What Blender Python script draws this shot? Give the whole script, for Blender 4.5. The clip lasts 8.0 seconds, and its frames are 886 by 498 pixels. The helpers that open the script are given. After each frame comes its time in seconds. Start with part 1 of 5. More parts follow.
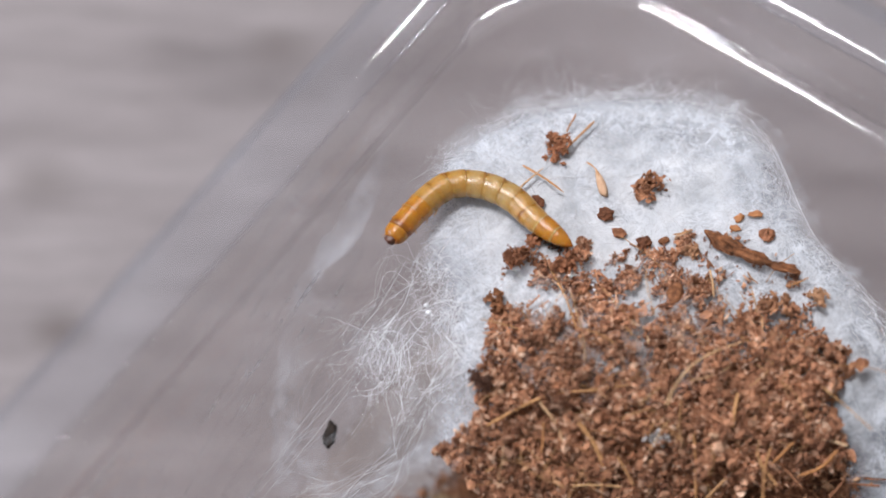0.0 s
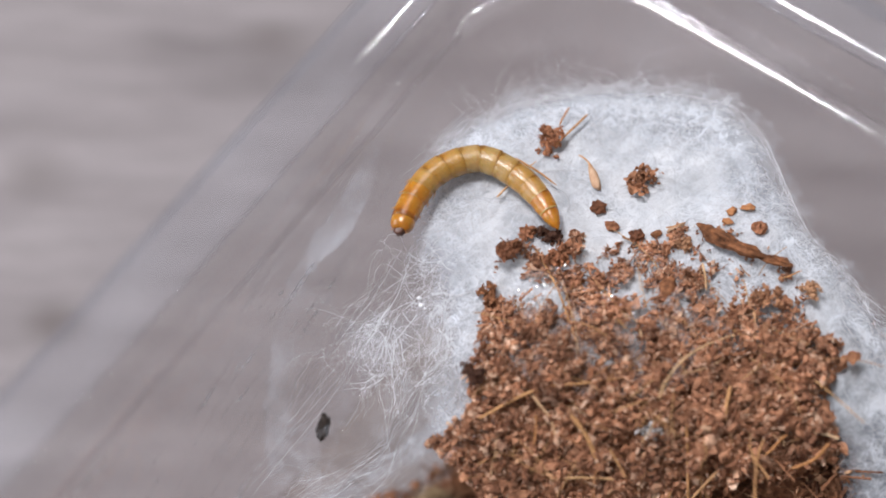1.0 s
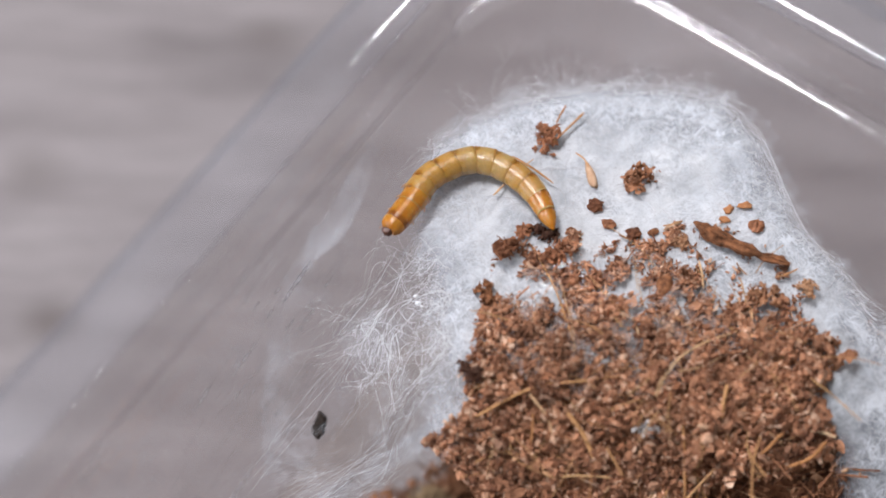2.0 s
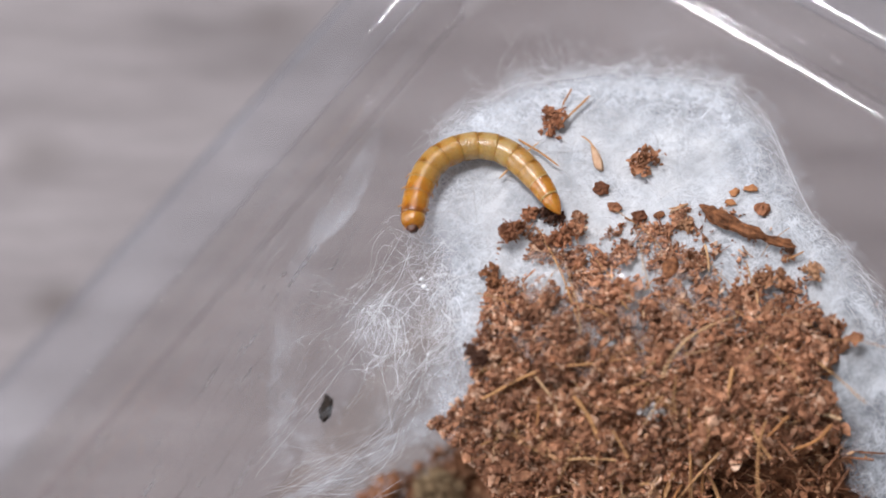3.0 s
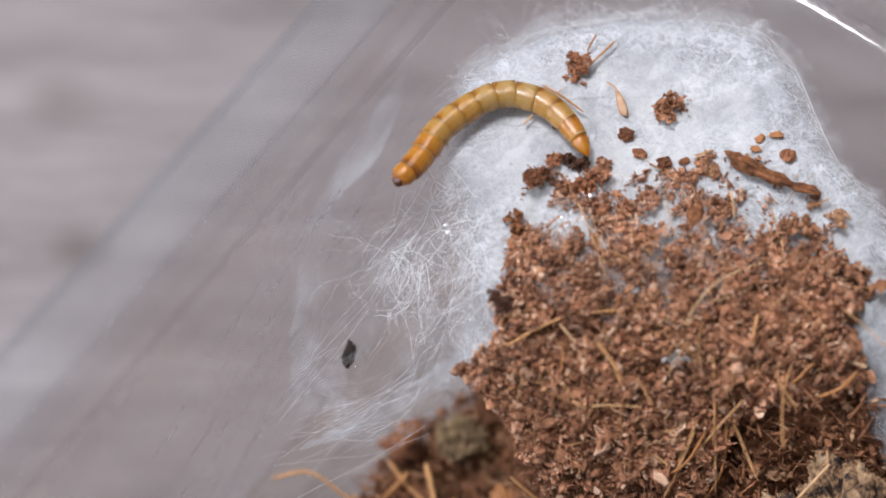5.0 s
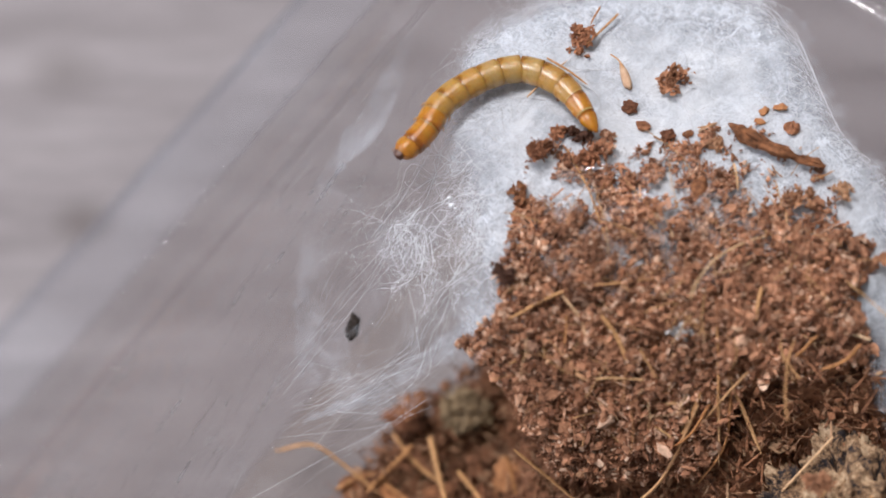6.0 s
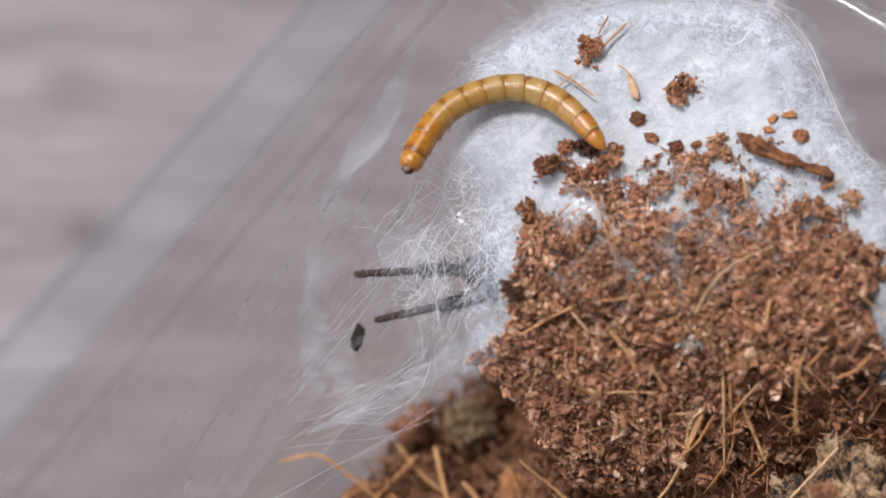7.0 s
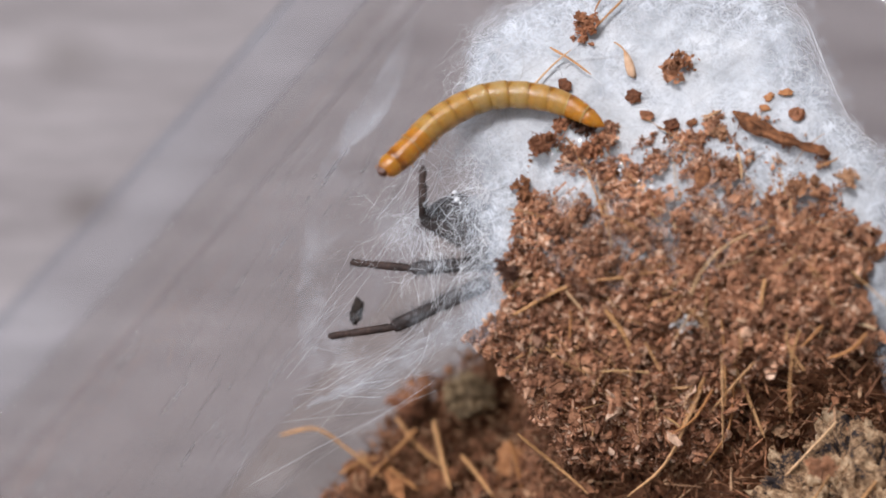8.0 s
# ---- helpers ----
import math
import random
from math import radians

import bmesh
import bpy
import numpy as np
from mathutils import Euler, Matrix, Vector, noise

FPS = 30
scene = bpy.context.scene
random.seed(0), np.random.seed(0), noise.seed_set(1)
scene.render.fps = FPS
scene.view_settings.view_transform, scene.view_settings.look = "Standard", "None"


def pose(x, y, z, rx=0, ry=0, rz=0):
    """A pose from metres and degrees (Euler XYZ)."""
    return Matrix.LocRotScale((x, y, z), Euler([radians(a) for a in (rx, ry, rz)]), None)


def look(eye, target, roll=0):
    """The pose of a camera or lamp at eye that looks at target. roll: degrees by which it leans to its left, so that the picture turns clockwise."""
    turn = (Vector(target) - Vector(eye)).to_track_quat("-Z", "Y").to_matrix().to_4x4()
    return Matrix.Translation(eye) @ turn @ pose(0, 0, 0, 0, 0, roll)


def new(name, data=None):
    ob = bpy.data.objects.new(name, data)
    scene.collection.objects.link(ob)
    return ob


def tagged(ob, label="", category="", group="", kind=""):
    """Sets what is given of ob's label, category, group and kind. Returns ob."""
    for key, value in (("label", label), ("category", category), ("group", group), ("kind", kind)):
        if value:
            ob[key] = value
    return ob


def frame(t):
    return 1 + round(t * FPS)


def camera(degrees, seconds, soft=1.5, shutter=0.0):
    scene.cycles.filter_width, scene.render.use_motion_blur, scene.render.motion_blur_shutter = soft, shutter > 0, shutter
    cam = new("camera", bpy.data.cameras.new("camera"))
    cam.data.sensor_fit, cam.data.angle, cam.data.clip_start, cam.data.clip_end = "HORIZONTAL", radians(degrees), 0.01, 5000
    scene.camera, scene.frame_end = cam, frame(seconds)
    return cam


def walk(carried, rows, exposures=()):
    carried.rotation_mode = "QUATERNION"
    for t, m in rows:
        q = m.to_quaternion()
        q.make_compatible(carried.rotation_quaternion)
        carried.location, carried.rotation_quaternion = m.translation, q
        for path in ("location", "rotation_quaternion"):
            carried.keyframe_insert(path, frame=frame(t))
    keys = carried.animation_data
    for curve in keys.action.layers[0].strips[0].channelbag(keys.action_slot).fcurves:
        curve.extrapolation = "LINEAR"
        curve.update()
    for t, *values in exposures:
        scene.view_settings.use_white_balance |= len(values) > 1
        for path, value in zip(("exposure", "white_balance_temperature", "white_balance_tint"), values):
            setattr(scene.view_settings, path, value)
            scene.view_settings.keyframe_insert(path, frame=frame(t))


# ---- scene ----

MM = 0.001
cam = camera(20.4, 8.0, soft=1.7)
cam.data.dof.use_dof = True
cam.data.dof.focus_distance = 0.2955
cam.data.dof.aperture_fstop = 7.8

# seconds, eye, target (millimetres), roll
PATH = [
    (0, (-0.11, -144.97, 275.92), (-0.10, 3.42, 26.76), 0.01),
    (0.5, (0.17, -145.10, 276.23), (0.81, 2.79, 26.78), 0.31),
    (1, (0.22, -145.08, 276.36), (0.73, 2.49, 26.71), 0.21),
    (1.5, (0.13, -145.10, 276.21), (1.86, 2.73, 26.72), 0.65),
    (2.8, (0.01, -144.98, 276.11), (-0.27, 1.05, 25.55), -0.03),
    (3, (0.42, -145.16, 276.39), (0.42, 0.54, 25.65), 0.02),
    (3.5, (0.00, -145.00, 276.15), (0.00, 0.00, 25.00), 0.00),
    (4, (-0.49, -144.69, 275.84), (-1.91, -1.59, 23.60), -0.47),
    (4.5, (-0.81, -144.68, 275.61), (-2.24, -3.22, 22.46), -0.39),
    (6, (-0.30, -144.73, 275.40), (-2.81, -7.29, 20.05), -0.77),
    (6.5, (-0.31, -144.73, 275.40), (-2.91, -8.58, 19.36), -0.82),
    (7, (-0.30, -144.73, 275.40), (-3.40, -6.23, 20.63), -0.99),
    (7.5, (-0.30, -144.73, 275.40), (-3.18, -8.74, 19.28), -0.85),
    (8, (-0.30, -144.73, 275.40), (-3.26, -8.93, 19.18), -0.89),
]
walk(cam, [(t, look([c * MM for c in e], [c * MM for c in g], r)) for t, e, g, r in PATH])

# ---- world and light ----
world = bpy.data.worlds.new("daylight")
scene.world = world
world.use_nodes = True
sky = world.node_tree.nodes.new("ShaderNodeTexSky")
sky.sky_type = "NISHITA"
sky.sun_disc = False
sky.sun_elevation = radians(50)
sky.sun_rotation = radians(200)
world.node_tree.links.new(sky.outputs[0], world.node_tree.nodes["Background"].inputs[0])
world.node_tree.nodes["Background"].inputs[1].default_value = 0.12


def area(name, eye, target, sx, sy, watts, colour):
    lamp = bpy.data.lights.new(name, "AREA")
    lamp.shape, lamp.size, lamp.size_y, lamp.energy, lamp.color = "RECTANGLE", sx, sy, watts, colour
    ob = new(name, lamp)
    ob.matrix_world = look(eye, target)
    return ob


area("softbox_light", (-0.238, 0.115, 0.865), (0, 0, 0.02), 0.25, 0.25, 9.6, (1.0, 0.965, 1.0))
area("flash_light", (0.078, 0.535, 0.865), (0, 0, 0.02), 0.05, 0.05, 1.8, (1.0, 0.97, 1.0))
# soft fill lamp added for daylight through an assumed, unseen window
area("window_light", (-1.62, -0.2, 0.75), (0.2, 0, 0.2), 1.3, 1.2, 30.0, (0.91, 0.925, 1.0))
scene.view_settings.exposure = -0.24

# ---- materials ----


def material(name, rough=0.6, metal=0.0, spec=0.5):
    m = bpy.data.materials.new(name)
    m.use_nodes = True
    b = m.node_tree.nodes["Principled BSDF"]
    b.inputs["Roughness"].default_value = rough
    b.inputs["Metallic"].default_value = metal
    b.inputs["Specular IOR Level"].default_value = spec
    return m, m.node_tree.nodes, m.node_tree.links, b


def noise_node(n, l, scale, detail=4.0, rough=0.55, vector=None, distort=0.0):
    t = n.new("ShaderNodeTexNoise")
    t.inputs["Scale"].default_value = scale
    t.inputs["Detail"].default_value = detail
    t.inputs["Roughness"].default_value = rough
    t.inputs["Distortion"].default_value = distort
    if vector is not None:
        l.new(vector, t.inputs["Vector"])
    return t.outputs["Fac"]


def ramp(n, l, fac, stops):
    r = n.new("ShaderNodeValToRGB")
    e = r.color_ramp.elements
    while len(e) < len(stops):
        e.new(0.5)
    for k, (p, c) in enumerate(stops):
        e[k].position, e[k].color = p, (*c, 1)
    l.new(fac, r.inputs[0])
    return r.outputs[0]


def math_node(n, l, op, a, b=0.0, clamp=False):
    m = n.new("ShaderNodeMath")
    m.operation, m.use_clamp = op, clamp
    for k, v in enumerate((a, b)):
        if isinstance(v, (int, float)):
            m.inputs[k].default_value = v
        else:
            l.new(v, m.inputs[k])
    return m.outputs[0]


def mix_colour(n, l, fac, a, b, mode="MIX"):
    m = n.new("ShaderNodeMix")
    m.data_type, m.blend_type = "RGBA", mode
    for sock, v in ((m.inputs["Factor"], fac), (m.inputs["A"], a), (m.inputs["B"], b)):
        if isinstance(v, (int, float)):
            sock.default_value = v
        elif isinstance(v, tuple):
            sock.default_value = (*v, 1)
        else:
            l.new(v, sock)
    return m.outputs["Result"]


def bump(n, l, b, height, strength, distance):
    k = n.new("ShaderNodeBump")
    k.inputs["Strength"].default_value = strength
    k.inputs["Distance"].default_value = distance
    l.new(height, k.inputs["Height"])
    l.new(k.outputs[0], b.inputs["Normal"])


def coords(n, l, stretch=(1, 1, 1), turn=0.0):
    t = n.new("ShaderNodeTexCoord")
    m = n.new("ShaderNodeMapping")
    m.inputs["Scale"].default_value = stretch
    m.inputs["Rotation"].default_value = (0, 0, turn)
    l.new(t.outputs["Object"], m.inputs["Vector"])
    return m.outputs[0]


def wood_material():
    m, n, l, b = material("grey_washed_wood", 0.62, spec=0.3)
    v = coords(n, l, (0.16, 1, 1), radians(-2))
    broad = noise_node(n, l, 85, 5, 0.55, v, 0.5)
    fine = noise_node(n, l, 420, 4, 0.6, v)
    base = ramp(n, l, broad, [(0.28, (0.125, 0.112, 0.115)), (0.44, (0.205, 0.186, 0.190)), (0.56, (0.245, 0.225, 0.230)), (0.74, (0.345, 0.322, 0.328))])
    base = mix_colour(n, l, 0.35, base, ramp(n, l, fine, [(0.3, (0.15, 0.134, 0.135)), (0.7, (0.29, 0.265, 0.265))]))
    # knots of the board
    g = n.new("ShaderNodeNewGeometry")
    for x, y, r, k in ((-0.0536, 0.0209, 0.0042, 0.8), (-0.0580, 0.0458, 0.0055, 0.5), (-0.0248, 0.0694, 0.0050, 0.5)):
        d = n.new("ShaderNodeVectorMath")
        d.operation = "DISTANCE"
        sc = n.new("ShaderNodeVectorMath")
        sc.operation = "MULTIPLY"
        sc.inputs[1].default_value = (0.75, 1, 0)
        l.new(g.outputs["Position"], sc.inputs[0])
        l.new(sc.outputs[0], d.inputs[0])
        d.inputs[1].default_value = (x * 0.75, y, 0)
        f = math_node(n, l, "MULTIPLY", math_node(n, l, "SUBTRACT", 1.0, math_node(n, l, "DIVIDE", d.outputs["Value"], r), True), k)
        base = mix_colour(n, l, f, base, (0.09, 0.075, 0.07))
    l.new(base, b.inputs["Base Color"])
    bump(n, l, b, fine, 0.25, 0.0003)
    return m


def plastic_material(name, tint):
    m = bpy.data.materials.new(name)
    m.use_nodes = True
    n, l = m.node_tree.nodes, m.node_tree.links
    n.clear()
    out = n.new("ShaderNodeOutputMaterial")
    clear = n.new("ShaderNodeBsdfTransparent")
    clear.inputs[0].default_value = (*tint, 1)
    gloss = n.new("ShaderNodeBsdfGlossy")
    gloss.inputs["Roughness"].default_value = 0.035
    haze = n.new("ShaderNodeBsdfDiffuse")
    haze.inputs[0].default_value = (0.62, 0.65, 0.70, 1)
    facing = n.new("ShaderNodeLayerWeight")
    facing.inputs["Blend"].default_value = 0.5
    grazing = math_node(n, l, "POWER", facing.outputs["Facing"], 4.0)
    shine = math_node(n, l, "ADD", math_node(n, l, "MULTIPLY", grazing, 0.30), 0.035)
    scuff = noise_node(n, l, 90, 3, 0.5, coords(n, l, (1, 1, 0.5)))
    amount = math_node(n, l, "ADD", math_node(n, l, "MULTIPLY", math_node(n, l, "SUBTRACT", scuff, 0.45, True), 0.12), 0.02)
    a = n.new("ShaderNodeMixShader")
    l.new(amount, a.inputs[0])
    l.new(clear.outputs[0], a.inputs[1])
    l.new(haze.outputs[0], a.inputs[2])
    c = n.new("ShaderNodeMixShader")
    l.new(shine, c.inputs[0])
    l.new(a.outputs[0], c.inputs[1])
    l.new(gloss.outputs[0], c.inputs[2])
    l.new(c.outputs[0], out.inputs[0])
    return m


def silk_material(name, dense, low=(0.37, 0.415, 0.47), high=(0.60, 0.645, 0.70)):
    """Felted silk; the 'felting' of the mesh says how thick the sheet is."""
    m = bpy.data.materials.new(name)
    m.use_nodes = True
    n, l = m.node_tree.nodes, m.node_tree.links
    n.clear()
    out = n.new("ShaderNodeOutputMaterial")
    white = n.new("ShaderNodeBsdfDiffuse")
    through_light = n.new("ShaderNodeBsdfTranslucent")
    both = n.new("ShaderNodeMixShader")
    both.inputs[0].default_value = 0.22
    clear = n.new("ShaderNodeBsdfTransparent")
    mix = n.new("ShaderNodeMixShader")
    v = coords(n, l)
    felt = noise_node(n, l, 900, 6, 0.65, v, 1.2)
    clouds = noise_node(n, l, 190, 4, 0.55, v, 0.6)
    # fine filaments that wander through the felt
    hair = None
    for scale, thin, share in ((210, 30.0, 0.9), (480, 22.0, 0.8), (950, 15.0, 0.45)):
        wander = noise_node(n, l, scale, 2, 0.45, v, 1.6)
        off = math_node(n, l, "MULTIPLY", math_node(n, l, "ABSOLUTE", math_node(n, l, "SUBTRACT", wander, 0.5)), thin)
        line = math_node(n, l, "MULTIPLY", math_node(n, l, "SUBTRACT", 1.0, off, True), share)
        hair = line if hair is None else math_node(n, l, "MAXIMUM", hair, line)
    hair = math_node(n, l, "MULTIPLY", hair, ramp(n, l, noise_node(n, l, 110, 3, 0.5, v, 0.8), [(0.40, (0.10, 0.10, 0.10)), (0.62, (1, 1, 1))]))
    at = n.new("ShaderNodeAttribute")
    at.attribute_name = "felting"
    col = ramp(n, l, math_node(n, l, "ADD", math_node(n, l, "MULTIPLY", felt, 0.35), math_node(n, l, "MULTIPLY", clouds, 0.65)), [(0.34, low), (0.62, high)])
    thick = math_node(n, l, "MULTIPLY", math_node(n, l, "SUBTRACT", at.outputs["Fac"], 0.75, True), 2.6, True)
    col = mix_colour(n, l, thick, col, ramp(n, l, clouds, [(0.36, (0.48, 0.515, 0.555)), (0.6, (0.65, 0.675, 0.70))]))
    col = mix_colour(n, l, math_node(n, l, "MULTIPLY", hair, 0.75), col, (0.84, 0.87, 0.91))
    l.new(col, white.inputs[0])
    l.new(col, through_light.inputs[0])
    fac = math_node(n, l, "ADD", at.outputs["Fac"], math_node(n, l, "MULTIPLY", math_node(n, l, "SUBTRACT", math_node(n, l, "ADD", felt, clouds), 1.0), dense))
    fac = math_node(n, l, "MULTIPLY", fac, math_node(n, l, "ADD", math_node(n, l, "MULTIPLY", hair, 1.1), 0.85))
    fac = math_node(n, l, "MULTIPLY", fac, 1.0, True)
    k = n.new("ShaderNodeBump")
    k.inputs["Strength"].default_value = 0.35
    k.inputs["Distance"].default_value = 0.0003
    l.new(math_node(n, l, "ADD", felt, math_node(n, l, "MULTIPLY", hair, 0.6)), k.inputs["Height"])
    l.new(k.outputs[0], white.inputs["Normal"])
    l.new(white.outputs[0], both.inputs[1])
    l.new(through_light.outputs[0], both.inputs[2])
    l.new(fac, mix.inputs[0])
    l.new(clear.outputs[0], mix.inputs[1])
    l.new(both.outputs[0], mix.inputs[2])
    l.new(mix.outputs[0], out.inputs[0])
    return m


def thread_material(name, cover):
    m, n, l, b = material(name, 0.5, spec=0.3)
    b.inputs["Base Color"].default_value = (0.88, 0.90, 0.93, 1)
    clear = n.new("ShaderNodeBsdfTransparent")
    mix = n.new("ShaderNodeMixShader")
    mix.inputs[0].default_value = cover
    l.new(clear.outputs[0], mix.inputs[1])
    l.new(b.outputs[0], mix.inputs[2])
    l.new(mix.outputs[0], n["Material Output"].inputs[0])
    return m


def coir_material(name, dark, mid, light, random_by="island", grain=2200, patchy=0.85):
    m, n, l, b = material(name, 0.82, spec=0.25)
    v = coords(n, l)
    if random_by == "island":
        r = n.new("ShaderNodeNewGeometry").outputs["Random Per Island"]
    else:
        r = n.new("ShaderNodeObjectInfo").outputs["Random"]
    c = ramp(n, l, r, [(0.0, dark), (0.45, mid), (0.75, mid), (1.0, light)])
    f = noise_node(n, l, grain, 4, 0.6, v)
    c = mix_colour(n, l, patchy, c, ramp(n, l, noise_node(n, l, 420, 4, 0.62, v), [(0.36, (0.56, 0.50, 0.48)), (0.5, (0.95, 0.92, 0.90)), (0.64, (1.25, 1.22, 1.2))]), "MULTIPLY")
    c = mix_colour(n, l, 0.8 * patchy, c, ramp(n, l, noise_node(n, l, 150, 3, 0.5, v, 0.5), [(0.36, (0.60, 0.56, 0.55)), (0.5, (1.0, 1.0, 1.0)), (0.64, (1.22, 1.2, 1.2))]), "MULTIPLY")
    c = mix_colour(n, l, 0.8, c, ramp(n, l, f, [(0.3, (0.48, 0.46, 0.45)), (0.62, (1.0, 1.0, 1.0))]), "MULTIPLY")
    l.new(c, b.inputs["Base Color"])
    bump(n, l, b, f, 0.9, 0.0004)
    return m


def plain_material(name, colour, other, scale, rough=0.6, spec=0.4, strength=0.3, distance=0.0002):
    m, n, l, b = material(name, rough, spec=spec)
    f = noise_node(n, l, scale, 5, 0.6, coords(n, l))
    l.new(ramp(n, l, f, [(0.3, colour), (0.7, other)]), b.inputs["Base Color"])
    bump(n, l, b, f, strength, distance)
    return m


WOOD = wood_material()
PLASTIC = plastic_material("clear_plastic", (0.936, 0.926, 0.926))
# the base is tinted slightly darker and browner than the walls
BASE_PLASTIC = plastic_material("tinted_clear_base", (0.915, 0.888, 0.865))
RIM_PLASTIC = plastic_material("thick_clear_rim", (0.945, 0.95, 0.965))
SILK = silk_material("felted_silk", 0.9)
VEIL = silk_material("thin_silk_veil", 0.5)
DUSTY_SILK = silk_material("dusty_silk_veil", 0.9, (0.56, 0.55, 0.54), (0.76, 0.76, 0.77))
STAINED_SILK = silk_material("stained_wall_silk", 0.7, (0.30, 0.25, 0.225), (0.72, 0.73, 0.78))
THREAD = thread_material("silk_thread", 0.68)
FINE_THREAD = thread_material("fine_silk_thread", 0.5)
COIR = coir_material("coir_crumbs", (0.20, 0.088, 0.050), (0.52, 0.265, 0.152), (0.82, 0.60, 0.44))
# the same coir low in the box, its depth shade put into darker colours
SHADED_COIR = coir_material("shaded_coir", (0.07, 0.03, 0.016), (0.32, 0.15, 0.078), (0.62, 0.40, 0.24))
COIR_PIECE = coir_material("coir_piece", (0.17, 0.068, 0.035), (0.42, 0.19, 0.10), (0.64, 0.38, 0.22), "object")
COIR_BED = plain_material("matted_coir", (0.14, 0.06, 0.033), (0.42, 0.20, 0.11), 1100, 0.9, 0.2, 0.8, 0.0006)
FINE_FIBRE = coir_material("fine_coconut_fibre", (0.34, 0.16, 0.065), (0.56, 0.33, 0.15), (0.74, 0.54, 0.33), "island", 1500, 0.2)
FIBRE = coir_material("coconut_fibre", (0.46, 0.21, 0.08), (0.62, 0.34, 0.15), (0.74, 0.49, 0.28), "object", 1500, 0.15)
BARK_BIT = plain_material("rusty_bark", (0.07, 0.026, 0.012), (0.36, 0.155, 0.07), 1600, 0.8, 0.25, 0.9, 0.0005)
SPLINTER = plain_material("dark_torn_bark", (0.035, 0.015, 0.008), (0.30, 0.125, 0.055), 1100, 0.8, 0.25, 0.9, 0.0005)
DARK_BIT = plain_material("dark_humus", (0.035, 0.016, 0.01), (0.12, 0.055, 0.035), 1500, 0.85, 0.25, 0.8, 0.0004)
ORANGE_BIT = plain_material("orange_wood_chip", (0.30, 0.12, 0.045), (0.48, 0.23, 0.10), 1300, 0.75, 0.3, 0.5, 0.0003)
PALE_BIT = plain_material("pale_wood_chip", (0.42, 0.25, 0.15), (0.58, 0.40, 0.27), 1300, 0.75, 0.3, 0.5, 0.0003)
WHITE_BIT = plain_material("mouldy_white_crumb", (0.16, 0.13, 0.11), (0.66, 0.66, 0.66), 1500, 0.8, 0.3, 0.7, 0.0003)

# ---- mesh helpers, in millimetres ----


def mesh_object(name, verts, faces, mat, parent=None, label="", smooth=True):
    me = bpy.data.meshes.new(name)
    me.from_pydata((np.asarray(verts, float) * MM).tolist(), [], faces if isinstance(faces, list) else faces.tolist())
    me.materials.append(mat)
    if smooth:
        me.polygons.foreach_set("use_smooth", [True] * len(me.polygons))
    ob = new(name, me)
    if parent is not None:
        ob.parent = parent
    if label:
        ob["label"] = label
    return ob


def thing(name, at, label, category, group="", kind=""):
    e = new(name)
    e.empty_display_size = 0.002
    e.location = [c * MM for c in at]
    return tagged(e, label, category, group, kind)


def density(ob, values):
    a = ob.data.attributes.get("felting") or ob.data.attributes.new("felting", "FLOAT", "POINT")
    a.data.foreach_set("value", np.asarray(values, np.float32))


def ripple(x, y, seed=0.0):
    """Smooth uneven waves between about -1 and 1."""
    return (np.sin(0.9 * x + 1.3 * np.sin(0.7 * y + seed)) + np.sin(1.1 * y + 1.7 * np.sin(0.8 * x + 2 * seed)) + 0.6 * np.sin(2.3 * x - 1.9 * y + seed)) / 2.6


def in_polygon(x, y, poly):
    inside = np.zeros(np.shape(x), bool)
    for (ax, ay), (bx, by) in zip(poly, poly[1:] + poly[:1]):
        cross = ((ay > y) != (by > y)) & (x < (bx - ax) * (y - ay) / (by - ay + 1e-9) + ax)
        inside ^= cross
    return inside


def edge_distance(x, y, poly):
    best = np.full(np.shape(x), 1e9)
    for (ax, ay), (bx, by) in zip(poly, poly[1:] + poly[:1]):
        dx, dy = bx - ax, by - ay
        s = np.clip(((x - ax) * dx + (y - ay) * dy) / (dx * dx + dy * dy), 0, 1)
        best = np.minimum(best, np.hypot(x - ax - s * dx, y - ay - s * dy))
    return best


def tubes(lines, sides=3):
    """One mesh of thin tubes; lines: (points (n, 3), radii (n,))."""
    V, F, o = [], [], 0
    for p, r in lines:
        p = np.asarray(p, float)
        n = len(p)
        d = np.gradient(p, axis=0)
        d /= np.linalg.norm(d, axis=1)[:, None] + 1e-9
        ref = np.where(np.abs(d[:, 2:3]) > 0.9, [[1.0, 0, 0]], [[0, 0, 1.0]])
        a = np.cross(d, ref)
        a /= np.linalg.norm(a, axis=1)[:, None] + 1e-9
        b = np.cross(d, a)
        r = np.broadcast_to(np.asarray(r, float), (n,))[:, None]
        for k in range(sides):
            w = 2 * math.pi * k / sides
            V.append(p + r * (math.cos(w) * a + math.sin(w) * b))
        idx = np.arange(n - 1)
        for k in range(sides):
            j = (k + 1) % sides
            F.append(np.stack([o + k * n + idx, o + k * n + idx + 1, o + j * n + idx + 1, o + j * n + idx], 1))
        o += sides * n
    return np.concatenate(V), np.concatenate(F)


